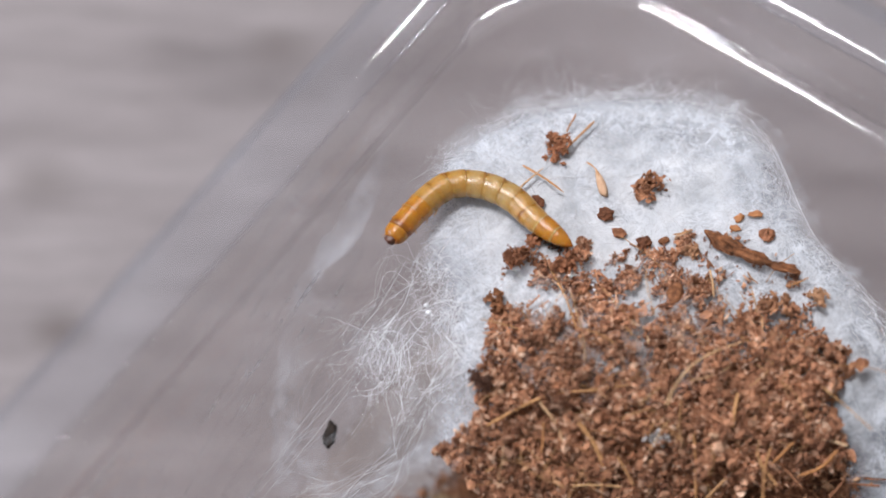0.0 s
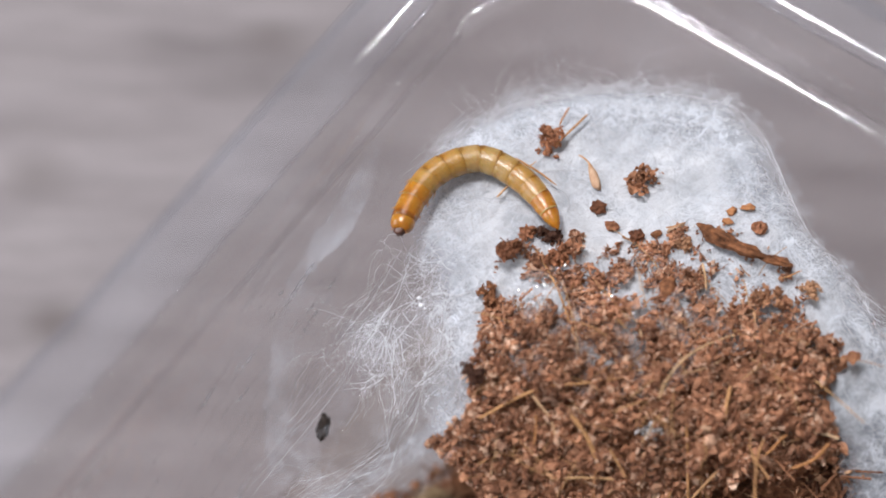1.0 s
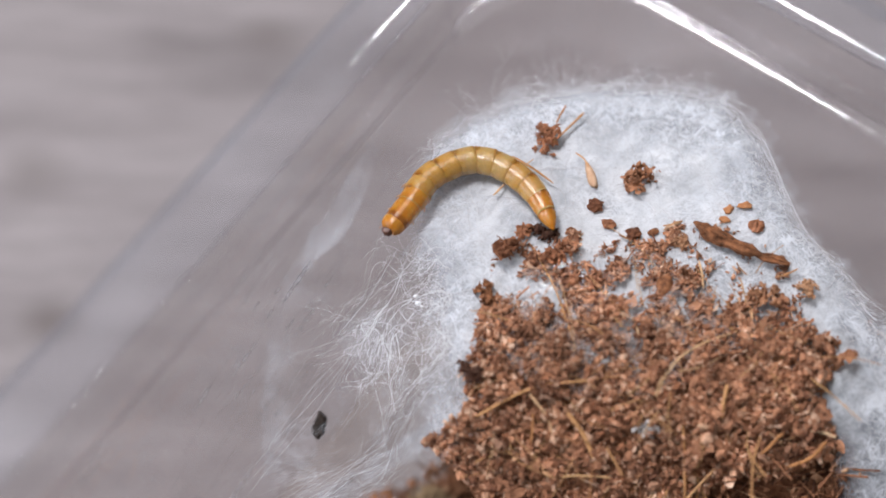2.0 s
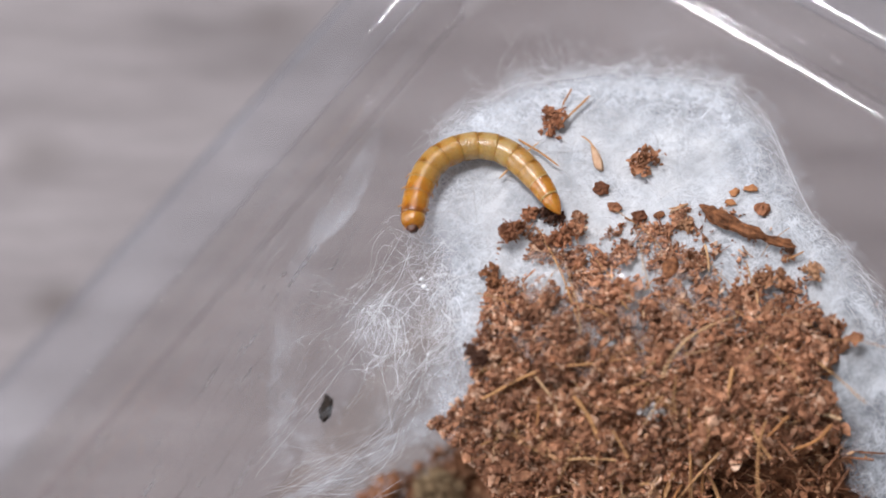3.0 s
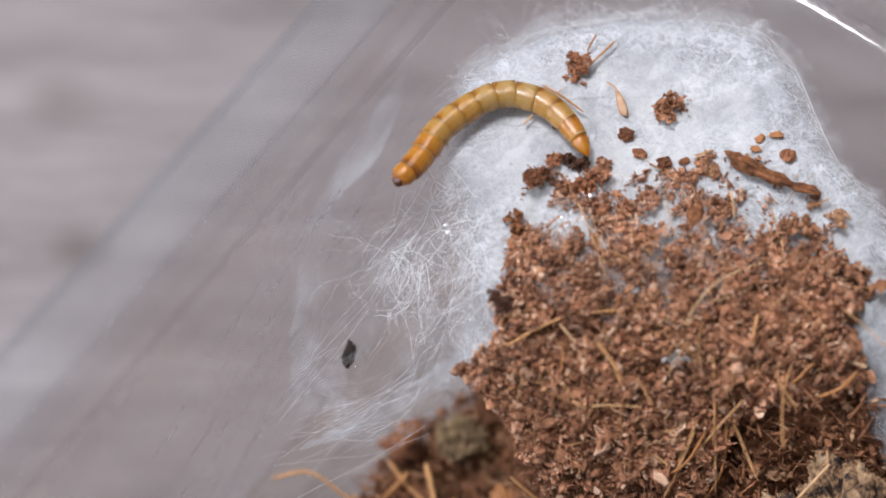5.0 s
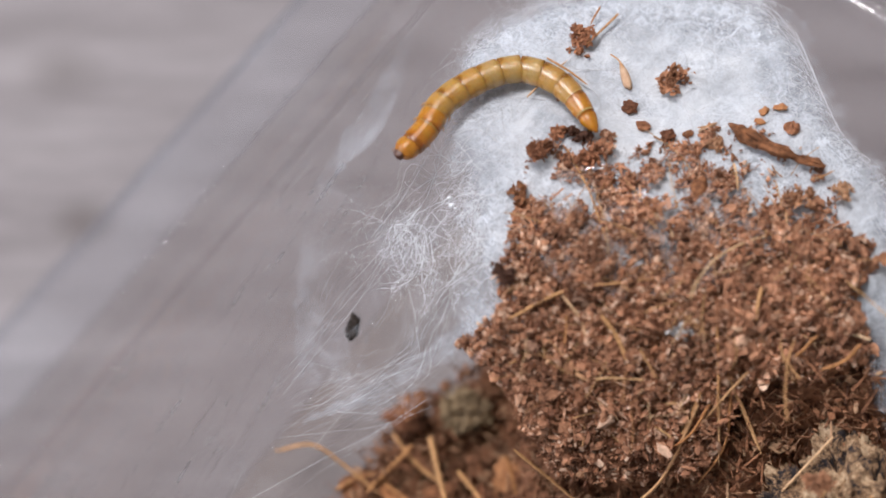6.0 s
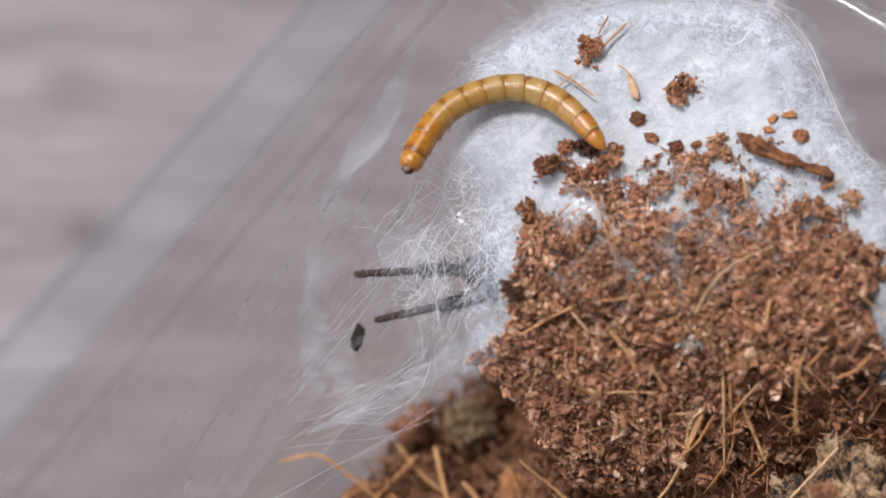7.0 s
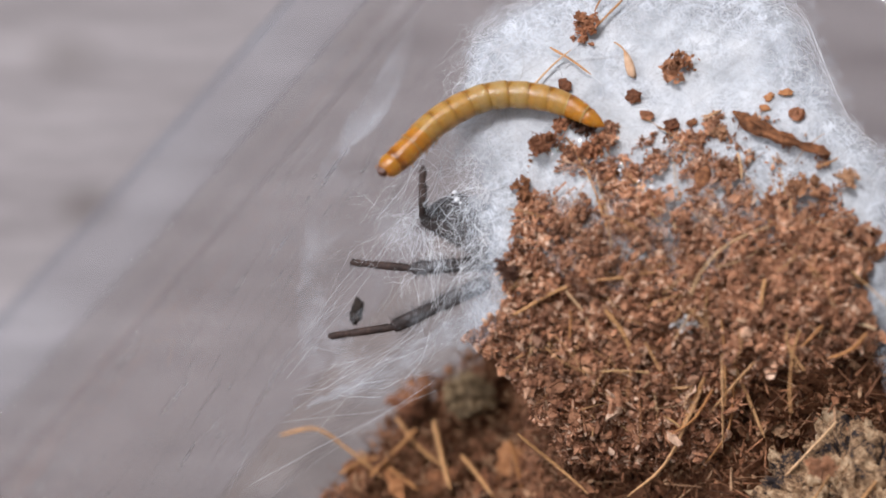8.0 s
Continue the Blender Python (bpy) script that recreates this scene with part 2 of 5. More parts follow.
def spline(points, n):
    """Catmull-Rom through the points, n points evenly spread along it."""
    p = np.asarray(points, float)
    if len(p) == 2:
        return p[0] + np.linspace(0, 1, n)[:, None] * (p[1] - p[0])
    q = np.vstack([2 * p[0] - p[1], p, 2 * p[-1] - p[-2]])
    out = []
    for k in range(1, len(q) - 2):
        t = np.linspace(0, 1, 24, endpoint=False)[:, None]
        a, b, c, d = q[k - 1], q[k], q[k + 1], q[k + 2]
        out.append(0.5 * (2 * b + (c - a) * t + (2 * a - 5 * b + 4 * c - d) * t ** 2 + (3 * b - a - 3 * c + d) * t ** 3))
    c = np.vstack(out + [p[-1:]])
    s = np.concatenate([[0], np.cumsum(np.linalg.norm(np.diff(c, axis=0), axis=1))])
    u = np.linspace(0, s[-1], n)
    return np.stack([np.interp(u, s, c[:, k]) for k in range(p.shape[1])], 1)


def ico(level):
    bm = bmesh.new()
    bmesh.ops.create_icosphere(bm, subdivisions=level, radius=1)
    v = np.array([w.co[:] for w in bm.verts])
    f = np.array([[w.index for w in q.verts] for q in bm.faces])
    bm.free()
    return v, f


ICO = {k: ico(k) for k in (1, 2, 3, 4)}
rng = np.random.default_rng(7)


def lump(level, size, rough=0.25, freq=1.6, seed=0, fine=0.0):
    """An uneven lump of about size (x, y, z)."""
    v, f = ICO[level]
    o = Vector((seed * 3.1, seed * 1.7, seed * 2.3))
    out = []
    for w in v:
        w = Vector(w)
        k = 1 + rough * 2 * noise.noise(w * freq + o) + (fine * noise.noise(w * freq * 4 + o) if fine else 0)
        out.append((w.x * k * size[0] / 2, w.y * k * size[1] / 2, w.z * k * size[2] / 2))
    return np.array(out), f


def turn_matrix(rx, ry, rz):
    return np.array(Euler((rx, ry, rz)).to_matrix())


# ---- the table and the unseen room added round it ----


def box_mesh(x0, y0, z0, x1, y1, z1, bevel=0.0):
    bm = bmesh.new()
    bmesh.ops.create_cube(bm, size=1)
    for v in bm.verts:
        v.co = ((x0 + x1) / 2 + v.co.x * (x1 - x0), (y0 + y1) / 2 + v.co.y * (y1 - y0), (z0 + z1) / 2 + v.co.z * (z1 - z0))
    if bevel:
        bmesh.ops.bevel(bm, geom=bm.edges[:], offset=bevel, segments=2, affect="EDGES")
    v = np.array([w.co[:] for w in bm.verts])
    f = [[w.index for w in q.verts] for q in bm.faces]
    bm.free()
    return v, f


def build_room():
    plaster = plain_material("white_plaster", (0.70, 0.69, 0.67), (0.76, 0.75, 0.73), 40, 0.9, 0.2)
    boards = plain_material("room_floor_boards", (0.22, 0.15, 0.10), (0.32, 0.22, 0.15), 12, 0.6, 0.3)
    leg = plain_material("table_leg_wood", (0.28, 0.23, 0.21), (0.36, 0.31, 0.29), 60, 0.6, 0.3)
    floor = mesh_object("floor", *box_mesh(-1800, -1800, -800, 1800, 1800, -750), boards, smooth=False)
    tagged(floor, "brown boarded floor of the room under the table", "floor", kind="structure")
    ceiling = mesh_object("ceiling", *box_mesh(-1800, -1800, 1750, 1800, 1800, 1800), plaster, smooth=False)
    tagged(ceiling, "plain white plaster ceiling of the room", "ceiling", kind="structure")
    for name, b in (("wall_north", (-1800, 1800, -800, 1800, 1850, 1800)), ("wall_south", (-1800, -1850, -800, 1800, -1800, 1800)), ("wall_east", (1800, -1800, -800, 1850, 1800, 1800))):
        tagged(mesh_object(name, *box_mesh(*b), plaster, smooth=False), "plain white plaster wall of the room", "wall", kind="structure")
    # assumed opening behind the added fill lamp
    wall = thing("wall_west", (-1800, 0, 0), "unseen plain white plaster wall with an assumed window opening", "wall", kind="structure")
    for b in ((-50, -1800, -800, 0, 1800, 100), (-50, -1800, 1400, 0, 1800, 1750), (-50, -1800, 100, 0, -900, 1400), (-50, 500, 100, 0, 1800, 1400)):
        mesh_object("panel", *box_mesh(*b), plaster, wall, smooth=False)
    table = thing("table", (0, 0, -25), "grey-washed wooden table with a blurred horizontal grain", "table")
    mesh_object("tabletop", *box_mesh(-600, -380, -26, 600, 380, 0, 2), WOOD, table, "grey-washed wood with dark knots", smooth=False)
    for x in (-540, 540):
        for y in (-320, 320):
            mesh_object("leg", *box_mesh(x - 30, y - 30, -725, x + 30, y + 30, -26, 3), leg, table, smooth=False)


build_room()

# ---- the clear plastic box: u runs outwards through one wall, v through the next ----
TURN = radians(54.5)


def box_xy(u, v):
    return -math.sin(TURN) * u + math.cos(TURN) * v, math.cos(TURN) * u + math.sin(TURN) * v


U0, U1, V0, V1 = -92.0, 16.8, -84.0, 45.8


def rounded_loop(inset, z, radius, n=14, flat=None):
    """Points round the box, inset from its inner shoulder line; flat: the inset along the wall on which the silk hangs."""
    u0, u1, v0, v1 = U0 + inset, U1 - inset, V0 + inset, V1 - inset
    r = max(radius - inset, 1.0)
    pts = []
    for cu, cv, a0 in ((u1 - r, v1 - r, 0), (u0 + r, v1 - r, 90), (u0 + r, v0 + r, 180), (u1 - r, v0 + r, 270)):
        for k in range(n + 1):
            a = radians(a0 + 90 * k / n)
            du = inset - flat if flat is not None and a0 + 90 * k / n in (0, 360) else 0.0
            pts.append((*box_xy(cu + r * math.cos(a) + du, cv + r * math.sin(a)), z))
    return np.array(pts)


def skin(loops, cap=False):
    n = len(loops[0])
    V = np.vstack(loops)
    F = []
    for k in range(len(loops) - 1):
        for i in range(n):
            j = (i + 1) % n
            F.append([k * n + i, k * n + j, (k + 1) * n + j, (k + 1) * n + i])
    if cap:
        F.append(list(range(n)))
    return V, F


def build_box():
    holder = thing("plastic_box", (0, 0, 0), "clear thin plastic box with a flanged rim on the wooden table", "container")
    R = 18.0
    # inner profile from the middle of the floor to the rim: inset, height
    floor_in = [(7.5, -22.6), (6.0, -22.2), (5.0, -21.2), (4.6, -20.0)]
    wall = [(4.6, -20.0), (0.76, 26.9), (0.71, 27.28)] + [(0.70 - 3.0 * (0.53 - math.sin(radians(w))), 27.3 + 3.0 * (math.cos(radians(w)) - math.cos(radians(32)))) for w in range(32, -9, -4)]
    wall += [(-1.36, 27.74), (-1.40, 27.8), (-1.41, 28.2), (-0.95, 38.6)]
    rim = [(-0.95, 38.6), (-1.0, 39.2)] + [(-1.0 - 3.0 * (0.53 - math.sin(radians(w))), 39.25 + 3.0 * (math.cos(radians(w)) - math.cos(radians(32)))) for w in range(32, -1, -4)]
    rim += [(-7.2, 39.7), (-7.9, 39.3), (-8.1, 38.2), (-8.1, 36.4)]

    def shell(profile, cap, flats=None):
        inner = [rounded_loop(i, z, R, 14, flats[k] if flats else None) for k, (i, z) in enumerate(profile)]
        V, F = skin(inner, cap)
        return V, F

    V, F = shell(floor_in, True)
    mesh_object("base", V, F, BASE_PLASTIC, holder)
    V, F = shell(wall, False, [4.6 - 5.55 * (z + 20) / 58.6 for i, z in wall])
    mesh_object("side_wall", V, F, PLASTIC, holder)
    V, F = shell(rim, False)
    mesh_object("rim", V, F, RIM_PLASTIC, holder)
    for ob in holder.children:
        ob.data.set_sharp_from_angle(angle=radians(70))
        s = ob.modifiers.new("thickness", "SOLIDIFY")
        s.thickness, s.offset = 0.5 * MM, 1.0
        ob.visible_shadow = False
    # the box stands on a low foot ring
    V, F = skin([rounded_loop(9.0, -25.0, R), rounded_loop(9.4, -22.7, R), rounded_loop(10.4, -22.7, R), rounded_loop(10.2, -25.0, R)])
    foot = mesh_object("foot_ring", V, F, PLASTIC, holder)
    foot.visible_shadow = False
    return holder


build_box()

# ---- the silk mat and the coir on it ----


def ground(x, y):
    """Height of the mat and of the coir ramp in front of it."""
    z = np.interp(y, [-60, -42, -34, -28, -24, -19.5, -16, -11, -3, 5, 30], [-8, -8, -6, 2, 8.5, 14, 17.3, 20, 22, 24, 24.5])
    s = np.clip((4 - x) / 13, 0, 1) * np.clip((7 - y) / 6, 0, 1)
    return z - 6.5 * s * s * (3 - 2 * s) * np.clip((y + 24) / 6, 0, 1)


MAT = [(-2.4, 11.5), (-0.5, 18.4), (4.6, 22.7), (9.5, 25.6), (17.9, 27.6), (26.3, 27.8), (36, 25.9), (40.3, 20.6), (42.2, 14.9), (45, 6.9),
       (52.2, -1.3), (60, -9), (66, -30), (54, -30), (48.5, -23.5), (46, -19), (30, -19.5), (10, -19), (1, -18.5), (-3.5, -17.5), (-5.5, -12), (-6.5, -7.5), (-10.9, -3.4), (-8.9, 0), (-3.2, 5.3)]
COIR_ON_MAT = [(6.5, 4.0), (12, 5.2), (18.6, 6.4), (27, 7.0), (35, 7.5), (40.2, 3.6), (43.5, -1), (45.8, -7.4), (47.4, -9.3), (45.4, -14.7), (48.0, -18.7), (45.5, -19.4), (43.1, -20.4), (36.2, -20.8), (32.5, -22),
               (30.5, -26), (27, -28.6), (21, -28.2), (15.6, -29.2), (10.5, -28.2), (6.7, -24.6), (4.3, -21.2), (1.9, -19.5), (-1.4, -17.4), (1.5, -16.4), (4.4, -15.2), (3.4, -10.8), (5.4, -4.5)]
LOW_BED = [(1.5, -5.0), (-2.4, -7.6), (-7.6, -10.0), (-10.3, -14.6), (-13.8, -19.8), (-17.5, -24.5), (-30.9, -49.1), (-20.6, -73.8), (57.8, -57.3), (70.2, -26.4), (61.9, -3.7), (44, 2)]


def pit(x, y):
    """Height of the loose coir at the bottom of the box."""
    bank = np.clip((np.asarray(y) + 37) / 17, 0, 1) * np.clip((np.asarray(x) - 5) / 9, 0, 1)
    bank = bank ** np.interp(x, [28, 36], [1.0, 0.9])
    return -17.5 + (24.5 + 4.0 * np.clip((x - 28) / 6, 0, 1)) * bank + (1.3 + 1.0 * bank) * ripple(x * 0.28, y * 0.31, 2.0)


def sheet(poly, step, height, noise_edge=0.6):
    xs, ys = [q[0] for q in poly], [q[1] for q in poly]
    gx = np.arange(min(xs) - 1, max(xs) + 1, step)
    gy = np.arange(min(ys) - 1, max(ys) + 1, step)
    X, Y = np.meshgrid(gx, gy, indexing="ij")
    X = X + rng.normal(0, step * 0.15, X.shape)
    Y = Y + rng.normal(0, step * 0.15, Y.shape)
    d = edge_distance(X, Y, poly) * np.where(in_polygon(X, Y, poly), 1, -1)
    keep = d + noise_edge * ripple(X * 1.7, Y * 1.7, 0.4) > 0
    Z = height(X, Y, np.maximum(d, 0))
    index = -np.ones(X.shape, int)
    index[keep] = np.arange(keep.sum())
    quad = np.stack([index[:-1, :-1], index[1:, :-1], index[1:, 1:], index[:-1, 1:]], -1).reshape(-1, 4)
    quad = quad[(quad >= 0).all(1)]
    return np.stack([X[keep], Y[keep], Z[keep]], 1), quad, d[keep]


def mat_height(x, y, d):
    return ground(x, y) - 1.6 * np.exp(-d / 1.8) * (y > -14) + 0.22 * ripple(x * 0.8, y * 0.9, 1.2) + 0.08 * ripple(x * 3, y * 3.4, 2.0)


def curl_line(x, y, angle, length, n, wander, height, lift=0.1, waves=0.12):
    """A wandering silk thread over the surface."""
    step = length / (n - 1)
    a = angle + np.cumsum(rng.normal(0, wander, n))
    px = x + np.cumsum(np.cos(a) * step)
    py = y + np.cumsum(np.sin(a) * step)
    pz = height(px, py) + lift + waves * np.sin(np.linspace(0, rng.uniform(2, 7), n) + rng.uniform(0, 6))
    return np.stack([px, py, pz], 1)


def smooth_line(x, y, angle, length, n, bend, height, lift):
    """A thread whose bend drifts slowly, over the surface."""
    step = length / (n - 1)
    turn = np.cumsum(rng.normal(0, bend * 0.45, n)) + rng.normal(0, bend)
    a = angle + np.cumsum(np.clip(turn, -0.45, 0.45))
    px, py = x + np.cumsum(np.cos(a) * step), y + np.cumsum(np.sin(a) * step)
    return np.stack([px, py, height(px, py) + lift + 0.04 * np.sin(np.linspace(0, rng.uniform(3, 9), n))], 1)


def wisp(p, angle, length, n, bend, rise=0.0):
    """A softly curved free thread from p."""
    a = angle + np.linspace(0, rng.normal(0, bend * 2), n) + np.cumsum(rng.normal(0, bend * 0.25, n))
    step = length / (n - 1)
    return p + np.stack([np.cumsum(np.cos(a)) * step, np.cumsum(np.sin(a)) * step, np.linspace(0, rise * length, n) + 0.04 * length * np.sin(np.linspace(0, 4, n) + angle)], 1)


def coir_thick(x, y):
    return np.clip(edge_distance(x, y, COIR_ON_MAT) / 6, 0, 1) * np.clip((2 - y) / 8, 0, 1) * 1.3


def funnel_height(x, y):
    return np.maximum(6 + 0.58 * (x + 17) + 0.2 * (y + 16), 3.6)


web = thing("silk_web", (0, 0, 0), "dense white felted spider silk stretched across the corner of the box", "spider web")


def mat_top(px, py):
    return mat_height(px, py, np.maximum(edge_distance(px, py, MAT), 0.3))


def build_web():
    V, F, d = sheet(MAT, 0.45, mat_height)
    ob = mesh_object("silk_mat", V, F, SILK, web)
    x, y = V[:, 0], V[:, 1]
    soft = 3.2 + 1.6 * np.clip((x - 30) / 8, 0, 1)
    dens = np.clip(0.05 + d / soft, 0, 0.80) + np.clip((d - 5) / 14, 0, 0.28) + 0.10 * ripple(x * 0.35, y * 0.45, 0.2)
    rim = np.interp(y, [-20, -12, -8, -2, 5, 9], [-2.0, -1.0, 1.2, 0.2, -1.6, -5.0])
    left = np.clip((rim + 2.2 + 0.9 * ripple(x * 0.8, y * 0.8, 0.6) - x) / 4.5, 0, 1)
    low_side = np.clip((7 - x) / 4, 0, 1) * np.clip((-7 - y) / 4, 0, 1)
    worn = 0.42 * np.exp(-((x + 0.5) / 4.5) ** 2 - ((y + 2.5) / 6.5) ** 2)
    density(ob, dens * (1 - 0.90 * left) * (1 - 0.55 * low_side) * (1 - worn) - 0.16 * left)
    halo = [(x + 2.2 * (x - 20) / 30, y + (2.6 if y > 8 else 1.0) * (y - 4) / 22) for x, y in MAT[:11]] + [(52, -2), (30, 5), (5, 8), (-2, 9)]
    V, F, d = sheet(halo, 0.5, lambda x, y, e: ground(x, y) - 1.2 + 0.2 * ripple(x, y, 1))
    ob = mesh_object("thin_margin", V, F, VEIL, web)
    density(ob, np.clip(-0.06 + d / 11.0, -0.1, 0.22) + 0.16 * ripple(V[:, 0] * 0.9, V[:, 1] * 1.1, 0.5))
    over_coir = [(7, 1), (16, 4), (25, 4), (32, 1), (36, -5), (31, -13), (20, -15), (10, -12), (6, -5)]
    V, F, d = sheet(over_coir, 0.4, lambda x, y, e: ground(x, y) + 0.8 + coir_thick(x, y) + 0.35 * ripple(x * 1.3, y * 1.4, 1) + 0.2 * ripple(x * 3.1, y * 2.7, 1))
    ob = mesh_object("silk_over_coir", V, F, DUSTY_SILK, web, "thin dusty veil of silk over the coir")
    heart = np.exp(-(((V[:, 0] - 22) / 8) ** 2 + ((V[:, 1] + 7) / 4) ** 2))
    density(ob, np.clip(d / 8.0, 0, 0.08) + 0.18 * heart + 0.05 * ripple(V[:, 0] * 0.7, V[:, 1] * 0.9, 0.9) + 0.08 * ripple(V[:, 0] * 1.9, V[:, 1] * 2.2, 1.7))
    # wispy threads, combed in drifting directions, felted into the surface
    lines = []
    while len(lines) < 1100:
        x, y = rng.uniform(-11, 62), rng.uniform(-20, 28)
        if not in_polygon(np.array([x]), np.array([y]), MAT)[0]:
            continue
        if in_polygon(np.array([x]), np.array([y]), COIR_ON_MAT)[0] and y < 3 and rng.random() < 0.9:
            continue
        if x < 0 and y < 6 and rng.random() < 0.9:
            continue
        flow = 2.2 * float(ripple(np.array(x * 0.12), np.array(y * 0.14), 0.7)) + (0.4 if x > 20 else -0.5)
        edge = edge_distance(np.array([x]), np.array([y]), MAT)[0]
        ln = min(rng.uniform(4.0, 17), 2.5 + 2.2 * edge)
        n = 26
        p = smooth_line(x, y, flow + rng.normal(0, 0.7) + (math.pi if rng.random() < 0.5 else 0), ln, n, rng.uniform(0.05, 0.17), mat_top, rng.uniform(0.0, 0.12))
        inside = in_polygon(p[:, 0], p[:, 1], MAT)
        if not inside.all():
            p = p[:int(np.argmin(inside))]
        if len(p) < 6 or (p[:, 1].min() < -18.5 and x < 46):
            continue
        lines.append((p, rng.choice([0.005, 0.008, 0.012, 0.018], p=[0.4, 0.34, 0.2, 0.06])))
    fine = mesh_object("surface_threads", *tubes(lines), FINE_THREAD, web)
    fine["kind"] = "stuff"
    # pale veins that wander and fork over the felt
    veins = []
    for _ in range(1300):
        x, y = rng.uniform(-4, 58), rng.uniform(-12, 27)
        q = np.array([x]), np.array([y])
        if not in_polygon(*q, MAT)[0] or in_polygon(*q, COIR_ON_MAT)[0]:
            continue
        # most of them near the upper edge and on the slack side
        if rng.random() > 0.25 + 0.75 * (edge_distance(*q, MAT)[0] < 9 or x > 33):
            continue
        main = wisp(np.array((x, y, 0.0)), rng.uniform(0, 6.3), rng.uniform(2, 8), 20, 0.8)
        group = [(main, rng.choice([0.010, 0.016, 0.024, 0.036], p=[0.25, 0.35, 0.26, 0.14]))]
        for _ in range(int(rng.integers(1, 5))):
            c = int(rng.integers(3, 18))
            d = main[c] - main[c - 1]
            group.append((wisp(main[c], math.atan2(d[1], d[0]) + rng.choice([-1, 1]) * rng.uniform(0.4, 1.2), rng.uniform(1, 3.5), 12, 0.6), rng.uniform(0.007, 0.015)))
        for v, r in group:
            inside = in_polygon(v[:, 0], v[:, 1], MAT)
            if inside.all():
                v[:, 2] = mat_top(v[:, 0], v[:, 1]) + 0.12
                veins.append((v, r))
    mesh_object("silk_veining", *tubes(veins), THREAD, web)["kind"] = "stuff"
    # matted bundles: several threads that run side by side and split
    bundles = []
    for _ in range(70):
        x, y = rng.uniform(0, 48), rng.uniform(-16, 26)
        q = np.array([x]), np.array([y])
        if not in_polygon(*q, MAT)[0] or in_polygon(*q, COIR_ON_MAT)[0] or edge_distance(*q, MAT)[0] < 1.5:
            continue
        a = 2.2 * float(ripple(np.array(x * 0.12), np.array(y * 0.14), 0.7)) + rng.normal(0, 0.5)
        base = smooth_line(x, y, a, rng.uniform(5, 12), 14, 0.12, mat_top, 0.12)
        if not in_polygon(base[:, 0], base[:, 1], MAT).all():
            continue
        for _ in range(rng.integers(3, 8)):
            spread = np.linspace(rng.normal(0, 0.08), rng.normal(0, 0.5), 14)
            off = np.stack([-np.sin(a) * spread, np.cos(a) * spread, rng.uniform(0, 0.08) + 0 * spread], 1)
            bundles.append((base + off + rng.normal(0, 0.02, (14, 3)), rng.choice([0.010, 0.014, 0.02])))
    mesh_object("matted_silk", *tubes(bundles), FINE_THREAD, web)["kind"] = "stuff"
    # fringe that ties the mat to the wall of the box
    fringe = []
    poly = np.array(MAT + MAT[:1])
    for k in range(0, 11):
        a, b = poly[k], poly[k + 1]
        out = np.array([-(b - a)[1], (b - a)[0]])
        out = out / np.linalg.norm(out)
        along = (b - a) / np.linalg.norm(b - a)
        free = 1.0 if k < 6 else 0.06
        # loops that leave the edge and come back to it
        for _ in range(int(np.linalg.norm(b - a) * (9 if k < 6 else 5))):
            n = 16
            p = a + rng.random() * (b - a) - out * rng.uniform(-0.3, 2.2)
            q = p + along * rng.choice([-1, 1]) * rng.uniform(1.2, 6.0 if k < 6 else 3.0) - out * rng.uniform(-0.8, 1.2)
            u = np.linspace(0, 1, n)[:, None]
            arc = p + u * (q - p) + out * 4 * u * (1 - u) * free * 2.2 * rng.random() ** 2.0
            arc = arc + np.cumsum(np.cumsum(rng.normal(0, 0.016, (n, 2)), 0), 0)
            z0 = mat_top(np.array([p[0]]), np.array([p[1]]))[0]
            z = z0 + np.linspace(0, rng.normal(0, 0.25), n) + 0.5 * rng.random() * np.sin(math.pi * u[:, 0])
            fringe.append((np.column_stack([arc, z]), rng.choice([0.006, 0.009, 0.013, 0.02], p=[0.3, 0.35, 0.25, 0.1])))
        # tufts that branch out towards the wall
        for _ in range(int(np.linalg.norm(b - a) * (8.0 if k < 6 else 0.0))):
            s = rng.random()
            tuft = 0.5 + 0.5 * math.sin(4.1 * (k + s) + 0.6) * math.sin(9.3 * (k + s))
            if rng.random() > tuft ** 1.5 + 0.08 or (k < 2 and rng.random() < 0.8):
                continue
            p = a + s * (b - a) - out * rng.uniform(0.0, 1.5)
            base = np.array((p[0], p[1], mat_top(np.array([p[0]]), np.array([p[1]]))[0]))
            ln = (0.8 + rng.gamma(2.0, 1.0) * (0.5 + tuft)) * (0.35 + 0.65 * free) * (0.45 if k < 2 else 1.5)
            r = rng.choice([0.010, 0.015, 0.022])
            main = wisp(base, math.atan2(out[1], out[0]) + rng.normal(0, 0.75), ln, 14, 0.55, rng.normal(0.05, 0.25))
            fringe.append((main, np.linspace(r, r * 0.5, 14)))
            for _ in range(int(rng.integers(0, 4))):
                c = int(rng.integers(3, 13))
                d = main[c] - main[c - 1]
                fringe.append((wisp(main[c], math.atan2(d[1], d[0]) + rng.choice([-1, 1]) * rng.uniform(0.3, 1.1), ln * rng.uniform(0.2, 0.55), 9, 0.45, rng.normal(0, 0.3)), np.linspace(r * 0.8, r * 0.35, 9)))
